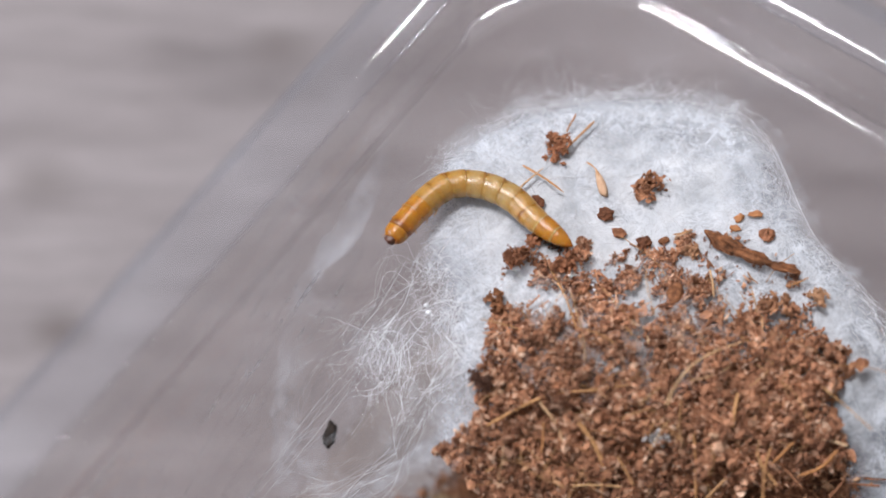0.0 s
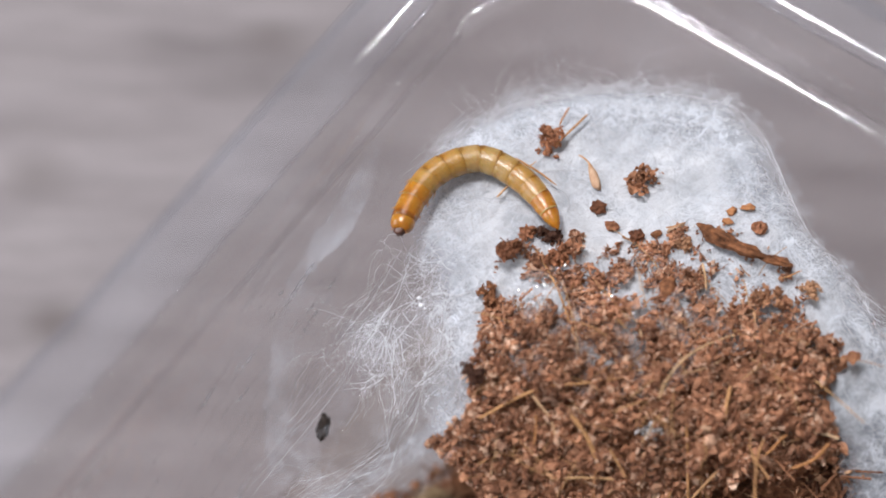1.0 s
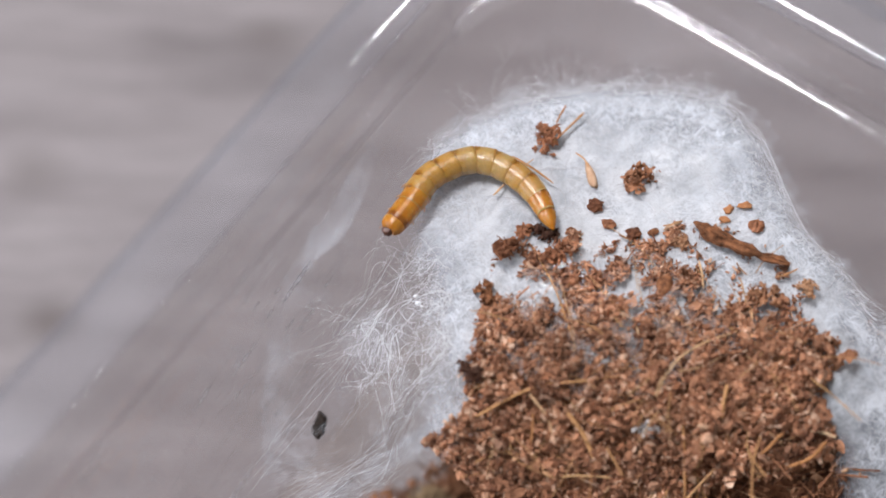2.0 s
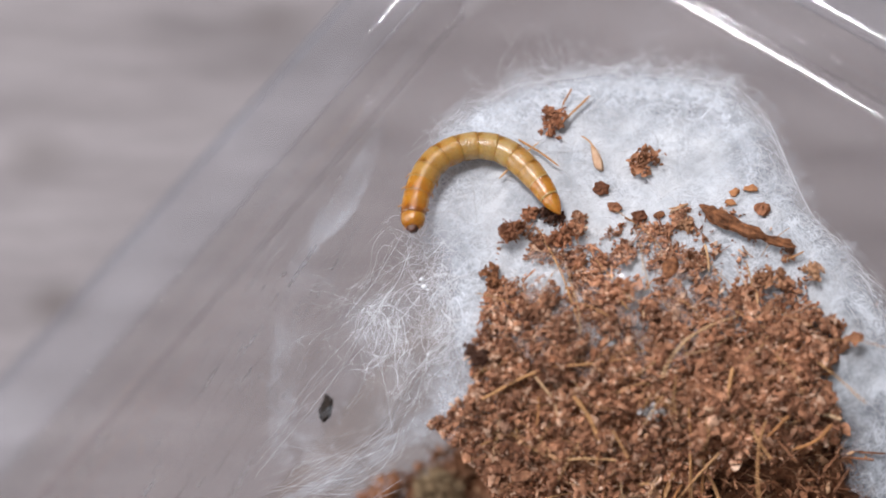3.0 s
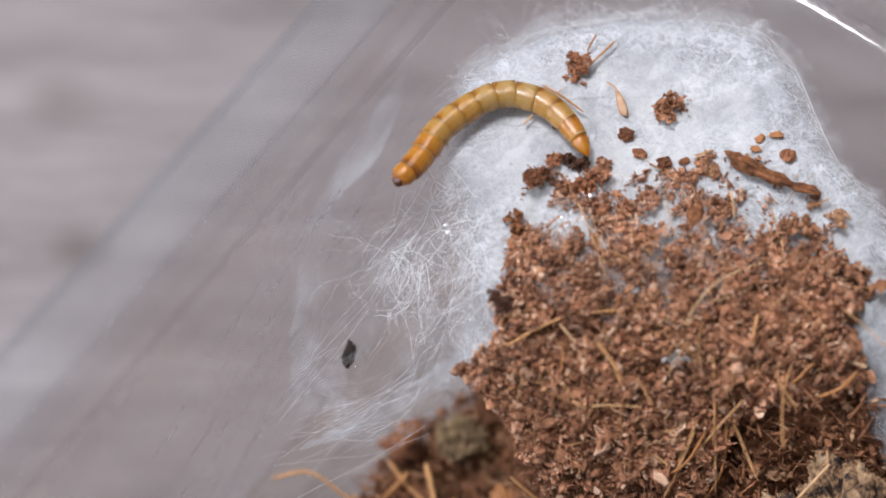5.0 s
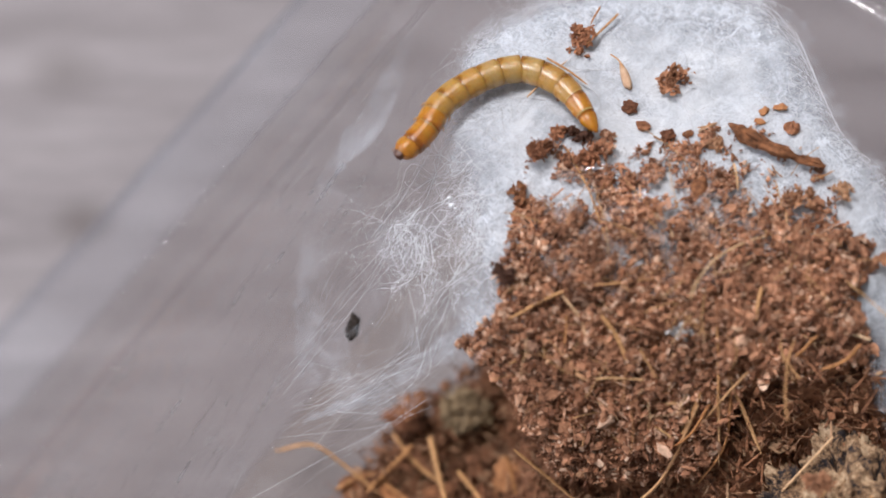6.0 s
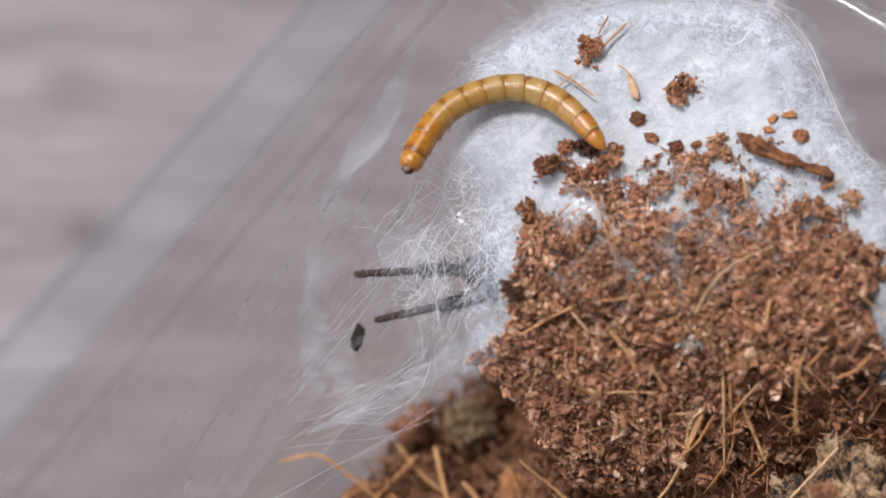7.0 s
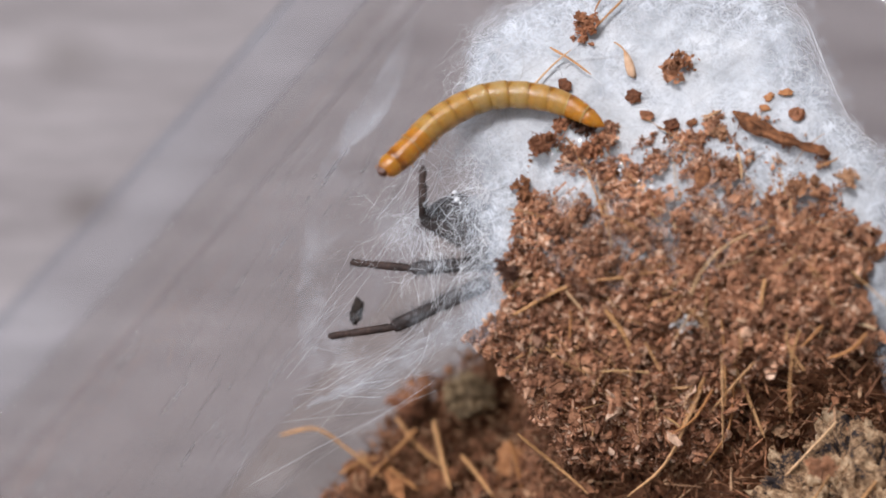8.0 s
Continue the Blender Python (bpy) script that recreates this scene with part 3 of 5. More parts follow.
    # strands drawn tight along the edge
    for first, last, count, slack in ((2, 6, 12, 0.9), (5, 11, 20, 0.55)):
        edge = spline([(x, y, float(mat_top(np.array([x]), np.array([y]))[0])) for x, y in MAT[first:last + 1]], 90)
        for _ in range(count):
            a, b = sorted(rng.integers(0, 90, 2))
            if b - a < 16:
                continue
            p = edge[a:b:2].copy()
            m = len(p)
            p[:, 1] -= rng.uniform(-0.3, 1.6) * slack + slack * 0.5 * np.sin(np.linspace(0, rng.uniform(2, 8), m) + rng.uniform(0, 6))
            p[:, 0] -= rng.uniform(-0.2, 1.2) * slack * (first > 2)
            p[:, 2] = mat_top(p[:, 0], p[:, 1]) + rng.uniform(0.05, 0.3)
            fringe.append((p + rng.normal(0, 0.03, p.shape), rng.choice([0.012, 0.018, 0.03])))
    mesh_object("fringe_threads", *tubes(fringe), FINE_THREAD, web)["kind"] = "stuff"
    # strands that branch like roots over the thin side of the mat
    roots = []

    def flow_angle(x, y):
        """The way in which the side threads are drawn: out to the wall above, down round the burrow below."""
        return np.interp(y, [-14, -7, -1, 4], [4.35, 4.75, 4.1, 3.72])

    def top(x, y):
        return np.maximum(mat_top(x, y), funnel_height(x, y)) + 0.25

    def branch(p, a, length, r, depth):
        n = 16
        q, w = [np.array(p[:2])], a
        bend = rng.normal(0, 0.03)
        for _ in range(n):
            bend += rng.normal(0, 0.035)
            w += bend + 0.05 * math.sin(flow_angle(*q[-1]) - w) + rng.normal(0, 0.07)
            q.append(q[-1] + length / n * np.array((math.cos(w), math.sin(w))))
        q = np.array(q)
        z = top(q[:, 0], q[:, 1])
        z[0] = p[2]
        q = np.column_stack([q, z])
        roots.append((q, np.linspace(r, r * 0.6, n + 1)))
        if depth:
            for _ in range(int(rng.integers(1, 4))):
                c = int(rng.integers(4, n + 1))
                d = q[c] - q[c - 1]
                branch(q[c], math.atan2(d[1], d[0]) + rng.choice([-1, 1]) * rng.uniform(0.2, 0.65), length * rng.uniform(0.4, 0.75), r * 0.68, depth - 1)

    # knots from which strong threads fan out: place, direction, spread, count, length, radius
    for x, y, way, spread, count, length, r in ((-8.8, -1.6, 4.9, 0.55, 5, 6.0, 0.026), (-9.0, -1.4, 3.75, 0.4, 6, 8.0, 0.014), (-8.6, -1.4, 5.75, 0.25, 4, 7.5, 0.030), (-2.6, -0.6, 2.3, 0.6, 4, 5.5, 0.030),
                                                (-2.6, -0.8, 0.35, 0.6, 6, 6.5, 0.034), (-1.4, -9.6, 1.0, 0.5, 6, 6.5, 0.034), (-1.4, -9.6, 4.4, 0.5, 4, 6.0, 0.022), (0.4, 3.0, 4.2, 0.7, 7, 6.0, 0.030), (-6.2, -3.6, 5.0, 0.6, 4, 6.0, 0.028)):
        p = np.array((x, y, float(top(np.array([x]), np.array([y]))[0])))
        for _ in range(count):
            branch(p, way + rng.normal(0, spread), length * rng.uniform(0.7, 1.15), r * rng.uniform(0.7, 1.2), 2)
    for _ in range(22):
        x, y = rng.uniform(-7.5, 2.0), rng.uniform(-8, 5.0)
        p = np.array((x, y, float(top(np.array([x]), np.array([y]))[0])))
        branch(p, flow_angle(x, y) + rng.normal(0, 0.5), rng.uniform(2.5, 6.0), rng.choice([0.014, 0.026, 0.045], p=[0.5, 0.35, 0.15]), 2)
    for _ in range(26):
        x, y = rng.uniform(-3.5, 6), rng.uniform(-6, 7)
        p = np.array((x, y, float(top(np.array([x]), np.array([y]))[0])))
        branch(p, rng.uniform(0, 6.3), rng.uniform(1.5, 4.0), rng.choice([0.010, 0.016, 0.026]), 1)
    mesh_object("branching_silk", *tubes(roots), THREAD, web)["kind"] = "stuff"
    # two little beads of wadded silk
    for x, y, r in ((-2.1, -0.5, 0.3), (-1.8, -1.5, 0.36), (-1.4, -1.9, 0.2)):
        v, f = lump(2, (2 * r, 1.7 * r, 1.6 * r), 0.2, 1.4, r)
        mesh_object("silk_bead", v + np.array((x, y, 20.2)), f, THREAD, web, "small bright white wad of silk")


build_web()

# ---- the silk funnel beside the mat, and the veil on the wall ----
FUNNEL = [(-9.9, 2.2), (-5.7, 2.3), (3.1, -3.2), (3.4, -11.3), (3.4, -18.2), (-2, -22.5), (-8, -24.5), (-15.2, -23.1), (-21.6, -19.4), (-19.5, -10), (-16.0, -4.1), (-13.4, -0.2)]


DRAWN_THREADS = [
    (9, 0.9, [(-5.7, 2.3, 17.0), (-9.8, -2.0, 15.0), (-19.0, -9.7, 6.0)]),
    (9, 1.0, [(-6.4, 0.5, 16.0), (-11.9, -7.2, 13.0), (-22.0, -15.7, 4.0)]),
    (8, 0.9, [(-6.9, 2.3, 17.0), (-12.3, -1.5, 14.0), (-16.8, -4.0, 11.0)]),
    (6, 0.6, [(-5.7, 3.3, 18.0), (-11.2, 0.6, 17.0), (-14.8, -2.8, 12.0)]),
    (8, 0.9, [(-3.0, 3.5, 19.0), (-9.2, 0.5, 17.0), (-12.7, -1.1, 14.0)]),
]
BURROW_THREADS = [
    (9, 0.8, [(-9.2, -2.0, 15.0), (-5.7, -5.6, 13.0), (-5.4, -11.5, 11.0), (-9.1, -16.3, 10.0), (-17.9, -18.3, 8.0)]),
    (8, 1.0, [(-7.1, -1.8, 16.0), (-3.3, -6.1, 14.0), (-4.3, -12.7, 12.0), (-6.3, -18.2, 11.0), (-15.1, -21.3, 8.0)]),
    (8, 0.8, [(-9.8, -4.6, 13.0), (-6.4, -8.4, 11.0), (-5.7, -13.3, 10.0)]),
    (8, 1.2, [(-1.6, -3.7, 18.0), (-0.9, -9.7, 15.0), (-1.6, -17.7, 13.0)]),
    (16, 0.9, [(-1.5, -18.6, 13.0), (-5.6, -21.2, 11.0), (-15.1, -22.0, 8.0), (-20.7, -21.4, 5.0)]),
    (6, 0.6, [(-5.7, -15.4, 12.0), (-11.1, -17.3, 9.0), (-18.4, -17.4, 6.0)]),
    (12, 0.9, [(-4.1, -22.8, 10.0), (-12.1, -26.5, 9.0), (-18.2, -28.3, 6.0), (-25.0, -30.1, 3.5)]),
    (22, 0.5, [(-11.4, -3.6, 16.2), (-9.6, -1.4, 17.0), (-6.0, 2.4, 19.0), (-3.0, 5.4, 21.5)]),
]
LIP_THREADS = [
    (34, 0.8, [(2.2, -12.0, 10.8), (-5.0, -17.5, 9.8), (-12.0, -21.0, 8.6), (-19.6, -24.4, 7.6)]),
    (12, 0.7, [(-6.0, -15.0, 10.2), (-13.0, -18.6, 8.8), (-21.0, -22.0, 7.0)]),
    (2, 0.1, [(-26.5, -28.4, 4.0), (-28.7, -33.0, 3.0)]),
    (11, 1.3, [(1.1, 3.0, 21.0), (-3.0, -0.6, 19.0), (-8.5, -2.0, 16.0)]),
    (6, 1.0, [(2.1, 0.0, 21.0), (-2.0, -4.6, 17.5), (-3.5, -9.0, 15.0)]),
    (2, 0.2, [(-11.0, -5.0, 13.5), (-15.0, -8.2, 10.0), (-19.5, -13.0, 6.0)]),
    (2, 0.2, [(-14.0, -8.0, 11.0), (-18.0, -13.0, 7.0), (-22.5, -17.5, 4.0)]),
]

funnel = thing("silk_funnel", (0, 0, 0), "thin translucent silk funnel and veil on the clear wall", "spider web")


def build_funnel():
    V, F, d = sheet(FUNNEL, 0.5, lambda x, y, e: funnel_height(x, y) - 0.6 + 0.3 * ripple(x * 0.7, y * 0.7, 2.2))
    ob = mesh_object("funnel_sheet", V, F, VEIL, funnel)
    x, y = V[:, 0], V[:, 1]
    mouth = np.exp(-(((x + 13) / 4.5) ** 2 + ((y + 11) / 5.0) ** 2))
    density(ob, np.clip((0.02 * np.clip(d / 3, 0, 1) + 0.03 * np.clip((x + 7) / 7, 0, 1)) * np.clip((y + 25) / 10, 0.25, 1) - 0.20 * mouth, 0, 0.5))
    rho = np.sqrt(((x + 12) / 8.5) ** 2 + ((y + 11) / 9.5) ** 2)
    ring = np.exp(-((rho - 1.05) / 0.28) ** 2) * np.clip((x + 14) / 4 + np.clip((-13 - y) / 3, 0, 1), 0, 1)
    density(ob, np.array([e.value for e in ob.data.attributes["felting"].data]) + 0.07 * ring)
    lines = []
    for _ in range(45):
        a0, span, r = rng.uniform(-2.3, 1.2), rng.uniform(0.15, 0.6), rng.uniform(0.75, 1.25)
        u = np.linspace(a0, a0 + span, 16)
        r = r + np.cumsum(np.cumsum(rng.normal(0, 0.0035, 16)))
        px, py = -12 + 8.5 * r * np.cos(u), -11 + 9.5 * r * np.sin(u)
        lines.append((np.stack([px, py, funnel_height(px, py) + rng.uniform(-0.5, 0.8) + 0.2 * np.sin(u * 9)], 1), rng.choice([0.010, 0.016, 0.026], p=[0.5, 0.35, 0.15])))
    for count, spread, pts in DRAWN_THREADS + BURROW_THREADS + LIP_THREADS:
        base = spline(pts, 22)
        for _ in range((count + 3) // 3):
            a, b = sorted(rng.uniform(0, 21, 2))
            if count < 5 or rng.random() < 0.45:
                a, b = 0, 21
            if b - a < 5:
                continue
            u = np.linspace(a, b, 18)
            p = np.stack([np.interp(u, np.arange(22), base[:, k]) for k in range(3)], 1)
            s0, s1 = rng.normal(0, spread * 0.6, 3), rng.normal(0, spread * 1.5, 3)
            s0[2] *= 0.5
            s1[2] *= 0.5
            w = np.linspace(0, 1, 18)[:, None]
            wob = np.cumsum(np.cumsum(rng.normal(0, 0.02 + 0.03 * spread, (18, 3)), 0), 0) * (0.3 if count < 5 else 1.0)
            lines.append((p + s0 * (1 - w) + s1 * w + wob, rng.choice([0.006, 0.010, 0.016, 0.028], p=[0.4, 0.32, 0.2, 0.08])))
    for _ in range(60):
        x, y = rng.uniform(-18, 3), rng.uniform(-22, 3)
        if not in_polygon(np.array([x]), np.array([y]), FUNNEL)[0] or rng.random() < math.exp(-((x + 13) / 4.5) ** 2 - ((y + 11) / 5) ** 2):
            continue
        p = curl_line(x, y, rng.uniform(0, 6.3), rng.uniform(1.5, 5.5), 12, 0.3, funnel_height, rng.uniform(-0.4, 1.6), 0.15)
        lines.append((p, rng.choice([0.009, 0.013, 0.02])))
    mesh_object("funnel_threads", *tubes(lines), FINE_THREAD, funnel)["kind"] = "stuff"
    # a slack strip that hangs from the wall, and the sheet that screens the burrow
    strip = [(-6.7, 28.2), (-9.2, 21.0), (-12.2, 15.2), (-15.6, 9.5), (-16.7, 2.4), (-13.7, 5.5), (-10.0, 9.9), (-8.2, 14.4), (-6.6, 20.2)]
    V, F, d = sheet(strip, 0.4, lambda x, y, e: 18 + 0.4 * ripple(x * 0.5, y * 0.4, 1.0), 0.4)
    ob = mesh_object("hanging_strip", V, F, VEIL, funnel, "slack translucent strip of silk on the wall")
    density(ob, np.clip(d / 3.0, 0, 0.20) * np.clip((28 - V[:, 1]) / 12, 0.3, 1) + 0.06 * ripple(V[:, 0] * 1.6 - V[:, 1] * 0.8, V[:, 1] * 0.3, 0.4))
    screen = [(-15.0, 16.8), (-18.7, 8.6), (-20.5, 0.5), (-21.3, -7.3), (-20.6, -20.1), (-13.1, -20.1), (-14.4, -7.3), (-12.9, 2.1), (-10.3, 10.2)]
    V, F, d = sheet(screen, 0.4, lambda x, y, e: 9.5 + 0.4 * ripple(x * 0.4, y * 0.3, 1.6), 0.5)
    ob = mesh_object("burrow_screen", V, F, VEIL, funnel, "thin grey silk screen beside the burrow")
    outer = np.interp(V[:, 1], [-20, -7.3, 0.5, 8.6, 16.8], [-20.6, -21.3, -20.5, -18.7, -15.0])
    away = V[:, 0] - outer
    density(ob, 0.10 * np.exp(-((away - 1.6) / 1.6) ** 2) + 0.07 * np.exp(-away / 4.0) + 0.05 * ripple(V[:, 0] * 0.9, V[:, 1] * 0.35, 0.4) - 0.01)
    lip = [(-19.5, -25.1), (-15.6, -23.6), (-10.2, -21.8), (-4.9, -19.1), (-0.8, -16.5), (2.4, -13.6), (2.2, -10.0), (-1.2, -12.2), (-5.2, -15.2), (-10.6, -18.6), (-16.0, -21.4), (-19.6, -23.6)]
    V, F, d = sheet(lip, 0.4, lambda x, y, e: 9.0 + 0.14 * (x + 10) + 0.4 * ripple(x * 0.6, y * 0.6, 0.6), 0.5)
    ob = mesh_object("burrow_lip", V, F, VEIL, funnel, "white folded silk along the burrow's lip")
    density(ob, np.clip(d / 3.0, 0, 0.20) + 0.13 * ripple(V[:, 0] * 0.5 - V[:, 1] * 0.4, V[:, 1] * 1.6 - V[:, 0] * 0.6, 0.9) + 0.03)
    # veil on the inside of the wall: v along it, z up
    gv, gz = np.arange(-78, 26, 0.8), np.arange(-14, 36, 0.6)
    Vv, Zz = np.meshgrid(gv, gz, indexing="ij")
    u = 12.6 + 0.06 * Zz + 0.5 * ripple(Vv * 0.2, Zz * 0.25, 1.0)
    X, Y = -math.sin(TURN) * u + math.cos(TURN) * Vv, math.cos(TURN) * u + math.sin(TURN) * Vv
    n, m = Vv.shape
    idx = np.arange(n * m).reshape(n, m)
    F = np.stack([idx[:-1, :-1], idx[1:, :-1], idx[1:, 1:], idx[:-1, 1:]], -1).reshape(-1, 4)
    ob = mesh_object("wall_veil", np.stack([X, Y, Zz], -1).reshape(-1, 3), F, STAINED_SILK, funnel, "faint streaky veil of silk on the clear wall")
    streak = 0.5 + 0.5 * ripple(Vv * 0.13 + Zz * 0.12, Zz * 0.75 - Vv * 0.10, 0.6)
    fold = Vv - (-20.7 + (Zz - 3.1) * 1.0)
    patch = np.clip(fold / 2.0, 0, 1) * np.exp(-np.maximum(fold, 0) / 9.0) * np.clip((34 - Zz) / 8, 0, 1)
    fine_streak = 0.5 + 0.5 * ripple(Vv * 0.3 + Zz * 0.22, Zz * 1.9 - Vv * 0.28, 1.4)
    crease = np.clip(ripple(Vv * 0.42 + Zz * 0.30, Zz * 2.6 - Vv * 0.40, 2.3) - 0.35, 0, 1) + np.clip(ripple(Vv * 0.16 - Zz * 0.1, Zz * 1.1 - Vv * 0.2, 0.2) - 0.45, 0, 1)
    crease = crease + 0.3 * np.clip(ripple(Vv * 0.75 + Zz * 0.2, Zz * 4.2 - Vv * 0.75, 1.3) - 0.3, 0, 1)
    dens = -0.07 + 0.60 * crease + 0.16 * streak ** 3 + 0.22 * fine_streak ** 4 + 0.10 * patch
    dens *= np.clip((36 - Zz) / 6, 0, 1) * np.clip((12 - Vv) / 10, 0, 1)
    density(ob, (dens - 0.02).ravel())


build_funnel()


def build_remnant():
    black = plain_material("dry_black_chitin", (0.010, 0.008, 0.007), (0.045, 0.034, 0.028), 1500, 0.8, 0.2)
    v, f = lump(4, (1.4, 3.2, 1.2), 0.26, 1.6, 9, 0.35)
    ob = mesh_object("prey_remnant", v, f, black)
    ob.matrix_basis = pose(-14.0 * MM, -9.4 * MM, 3.4 * MM, 0, 0, -12)
    tagged(ob, "small dry black prey remnant lying in the silk funnel", "insect remains")


build_remnant()


CUBE = np.array([(x, y, z) for x in (-0.5, 0.5) for y in (-0.5, 0.5) for z in (-0.5, 0.5)], float)
CUBE_FACES = np.array([(0, 1, 3), (0, 3, 2), (4, 6, 7), (4, 7, 5), (0, 4, 5), (0, 5, 1), (2, 3, 7), (2, 7, 6), (0, 2, 6), (0, 6, 4), (1, 5, 7), (1, 7, 3)])


def crumb_mesh(grains):
    """A torn crumb: a few uneven grains stuck together, some of them flat."""
    V, F = [], []
    for c in range(grains):
        size = rng.uniform(0.22, 0.56) * np.array((1.0, rng.uniform(0.35, 0.85), rng.uniform(0.15, 0.55)))
        v = ICO[1][0] * rng.uniform(0.5, 1.4, (12, 1)) * size
        v = v @ turn_matrix(*rng.uniform(0, 6.3, 3)).T + rng.normal(0, (0.30, 0.20, 0.14)) * (c > 0)
        V.append(v)
        F.append(ICO[1][1] + 12 * c)
    return np.concatenate(V), np.concatenate(F)


def scatter(poly, count, extra, base, keep=None):
    xs, ys = [q[0] for q in poly], [q[1] for q in poly]
    out = []
    while len(out) < count:
        x = rng.uniform(min(xs), max(xs), 4000)
        y = rng.uniform(min(ys), max(ys), 4000)
        ok = in_polygon(x, y, poly)
        if keep is not None:
            ok &= rng.random(4000) < keep(x, y)
        out += list(zip(x[ok], y[ok]))
    out = np.array(out[:count])
    z = (base or ground)(out[:, 0], out[:, 1]) + extra(out[:, 0], out[:, 1])
    return np.column_stack([out, z])


SHAPES = [crumb_mesh(2 + k % 4) for k in range(40)]
DUST = [crumb_mesh(1) for k in range(12)]


def joined_crumbs(places, sizes, shapes=SHAPES):
    V, F, o = [], [], 0
    for p, s in zip(places, sizes):
        v, f = shapes[rng.integers(len(shapes))]
        m = turn_matrix(*rng.uniform(0, 6.3, 3))
        q = (v * (s * rng.uniform(0.6, 1.4, 3))) @ m.T + p
        V.append(q)
        F.append(f + o)
        o += len(q)
    return np.concatenate(V), np.concatenate(F)


def slivers(places, lo, hi):
    V, F, o = [], [], 0
    for p in places:
        ln, w = lo + (hi - lo) * rng.random() ** 2, rng.uniform(0.06, 0.24)
        v = CUBE * (ln, w, w * 0.7)
        v[:, 1] += 0.12 * ln * np.where(np.abs(v[:, 0]) > 0, np.sign(v[:, 0]), 0) * rng.normal(0, 0.5)
        v = v @ turn_matrix(rng.normal(0, 0.3), rng.normal(0, 0.35), rng.uniform(0, 6.3)).T + p
        V.append(v)
        F.append(CUBE_FACES + o)
        o += 8
    return np.concatenate(V), np.concatenate(F)


def clod(size, count):
    """Many small crumbs stuck together in one ragged lump of that size."""
    size = np.array(size)
    heart = rng.uniform(-0.36, 0.36, (5, 3)) * size
    q = heart[rng.integers(5, size=count)] + rng.normal(0, 0.13, (count, 3)) * size.mean()
    q = np.concatenate([q, rng.normal(0, 0.15, (count // 3, 3)) * size])
    q[:, 2] = np.clip(q[:, 2], -0.42 * size[2], 0.5 * size[2])
    return joined_crumbs(q, rng.uniform(0.4, 1.05, len(q)))


def build_coir():
    global layer
    layer = thing("coir_layer", (20, -10, 20), "crumbled reddish-brown coconut coir lying on the silk mat", "substrate")
    at = np.array((20, -10, 20.0))

    def hummocks(x, y):
        return ripple(x * 1.15, y * 1.3, 0.8) + 0.6 * ripple(x * 2.6, y * 2.4, 1.9)

    def clumped(count, spread):
        """Crumbs that lie in clumps round common centres."""
        c = scatter(COIR_ON_MAT, count // 8, over, None, keep)
        q = c[rng.integers(len(c), size=count)]
        off = rng.normal(0, spread, (count, 3)) * (1, 1, 0.35)
        q = q + off
        ok = in_polygon(q[:, 0], q[:, 1], COIR_ON_MAT)
        q = q[ok]
        q[:, 2] += ground(q[:, 0], q[:, 1]) - ground(q[:, 0] - off[ok, 0], q[:, 1] - off[ok, 1])
        q[:, 2] = np.maximum(q[:, 2], ground(q[:, 0], q[:, 1]) + 0.15)
        return q

    def keep(x, y):
        c = ripple(x * 0.55, y * 0.75, 0.3) + 0.7 * ripple(x * 1.4, y * 1.6, 2.0)
        # bare silk shows between the clumps near the upper edge
        fill = np.interp(y, [-12, -6, -3.5, 0, 3, 8], [1.4, 1.1, 0.5, 0.12, -0.02, -0.32])
        fill = fill + 0.30 * np.exp(-(((x - 21) / 9) ** 2 + ((y - 1.5) / 2.5) ** 2)) - 0.35 * np.clip((11 - x) / 4, 0, 1) * (y > -3) - 0.4 * np.exp(-(((x - 33) / 3) ** 2 + ((y + 2) / 2) ** 2)) - 0.5 * np.exp(-(((x - 43) / 3) ** 2 + ((y + 3) / 3.5) ** 2)) - 0.9 * np.exp(-(((x - 37) / 6) ** 2 + ((y - 3.6 + 0.5 * (x - 37)) / 2.2) ** 2))
        return np.clip(fill + 0.95 * c, 0.012, 1)

    def over(x, y):
        deep = np.clip((4 - y) / 10, 0.15, 1)
        return 0.1 + coir_thick(x, y) + (rng.uniform(-0.2, 0.5, len(x)) + 0.9 * hummocks(x, y) + 0.5 * ripple(x * 0.5, y * 0.6, 1.1)) * deep

    BED = [(9, -9.5), (20, -10), (30, -7.5), (37, -8), (44, -10), (44, -14), (45, -18), (41.5, -19.3), (35, -19.8), (30.5, -21.5), (28.5, -25), (25.5, -27), (20, -26.8), (15, -27.5), (11, -26.8), (8, -24), (6, -20.5), (4, -18.3), (6, -15.7), (7, -12)]
    V, F, d = sheet(BED, 0.5, lambda x, y, e: ground(x, y) - 0.2 + coir_thick(x, y) * np.clip(e / 2, 0, 1) + 0.25 * ripple(x * 2, y * 2.2, 3) + 0.2 * ripple(x * 5, y * 5.5, 1), 0.9)
    mesh_object("matted_bed", V - at, F, COIR_BED, layer)
    p = np.concatenate([clumped(7600, 0.6), scatter(COIR_ON_MAT, 5400, over, None, keep)])
    p[:300] = p[rng.permutation(len(p))[:300]]
    s = np.clip(rng.lognormal(-0.68, 0.5, len(p)), 0.18, 1.8)
    s = s * (1 + 0.35 * np.clip((-9 - p[:, 1]) / 8, 0, 1))
    s = np.where(rng.random(len(p)) < 0.035 * np.clip((2 - p[:, 1]) / 10, 0, 1), rng.uniform(1.2, 2.2, len(p)), s)
    p2 = scatter(LOW_BED, 6200, lambda x, y: 0.2 + rng.uniform(-0.6, 2.0, len(x)), pit, lambda x, y: np.where((y > -36) & (x < 56), 1.0, 0.06))
    V, F = joined_crumbs(p[300:] - at, s[300:])
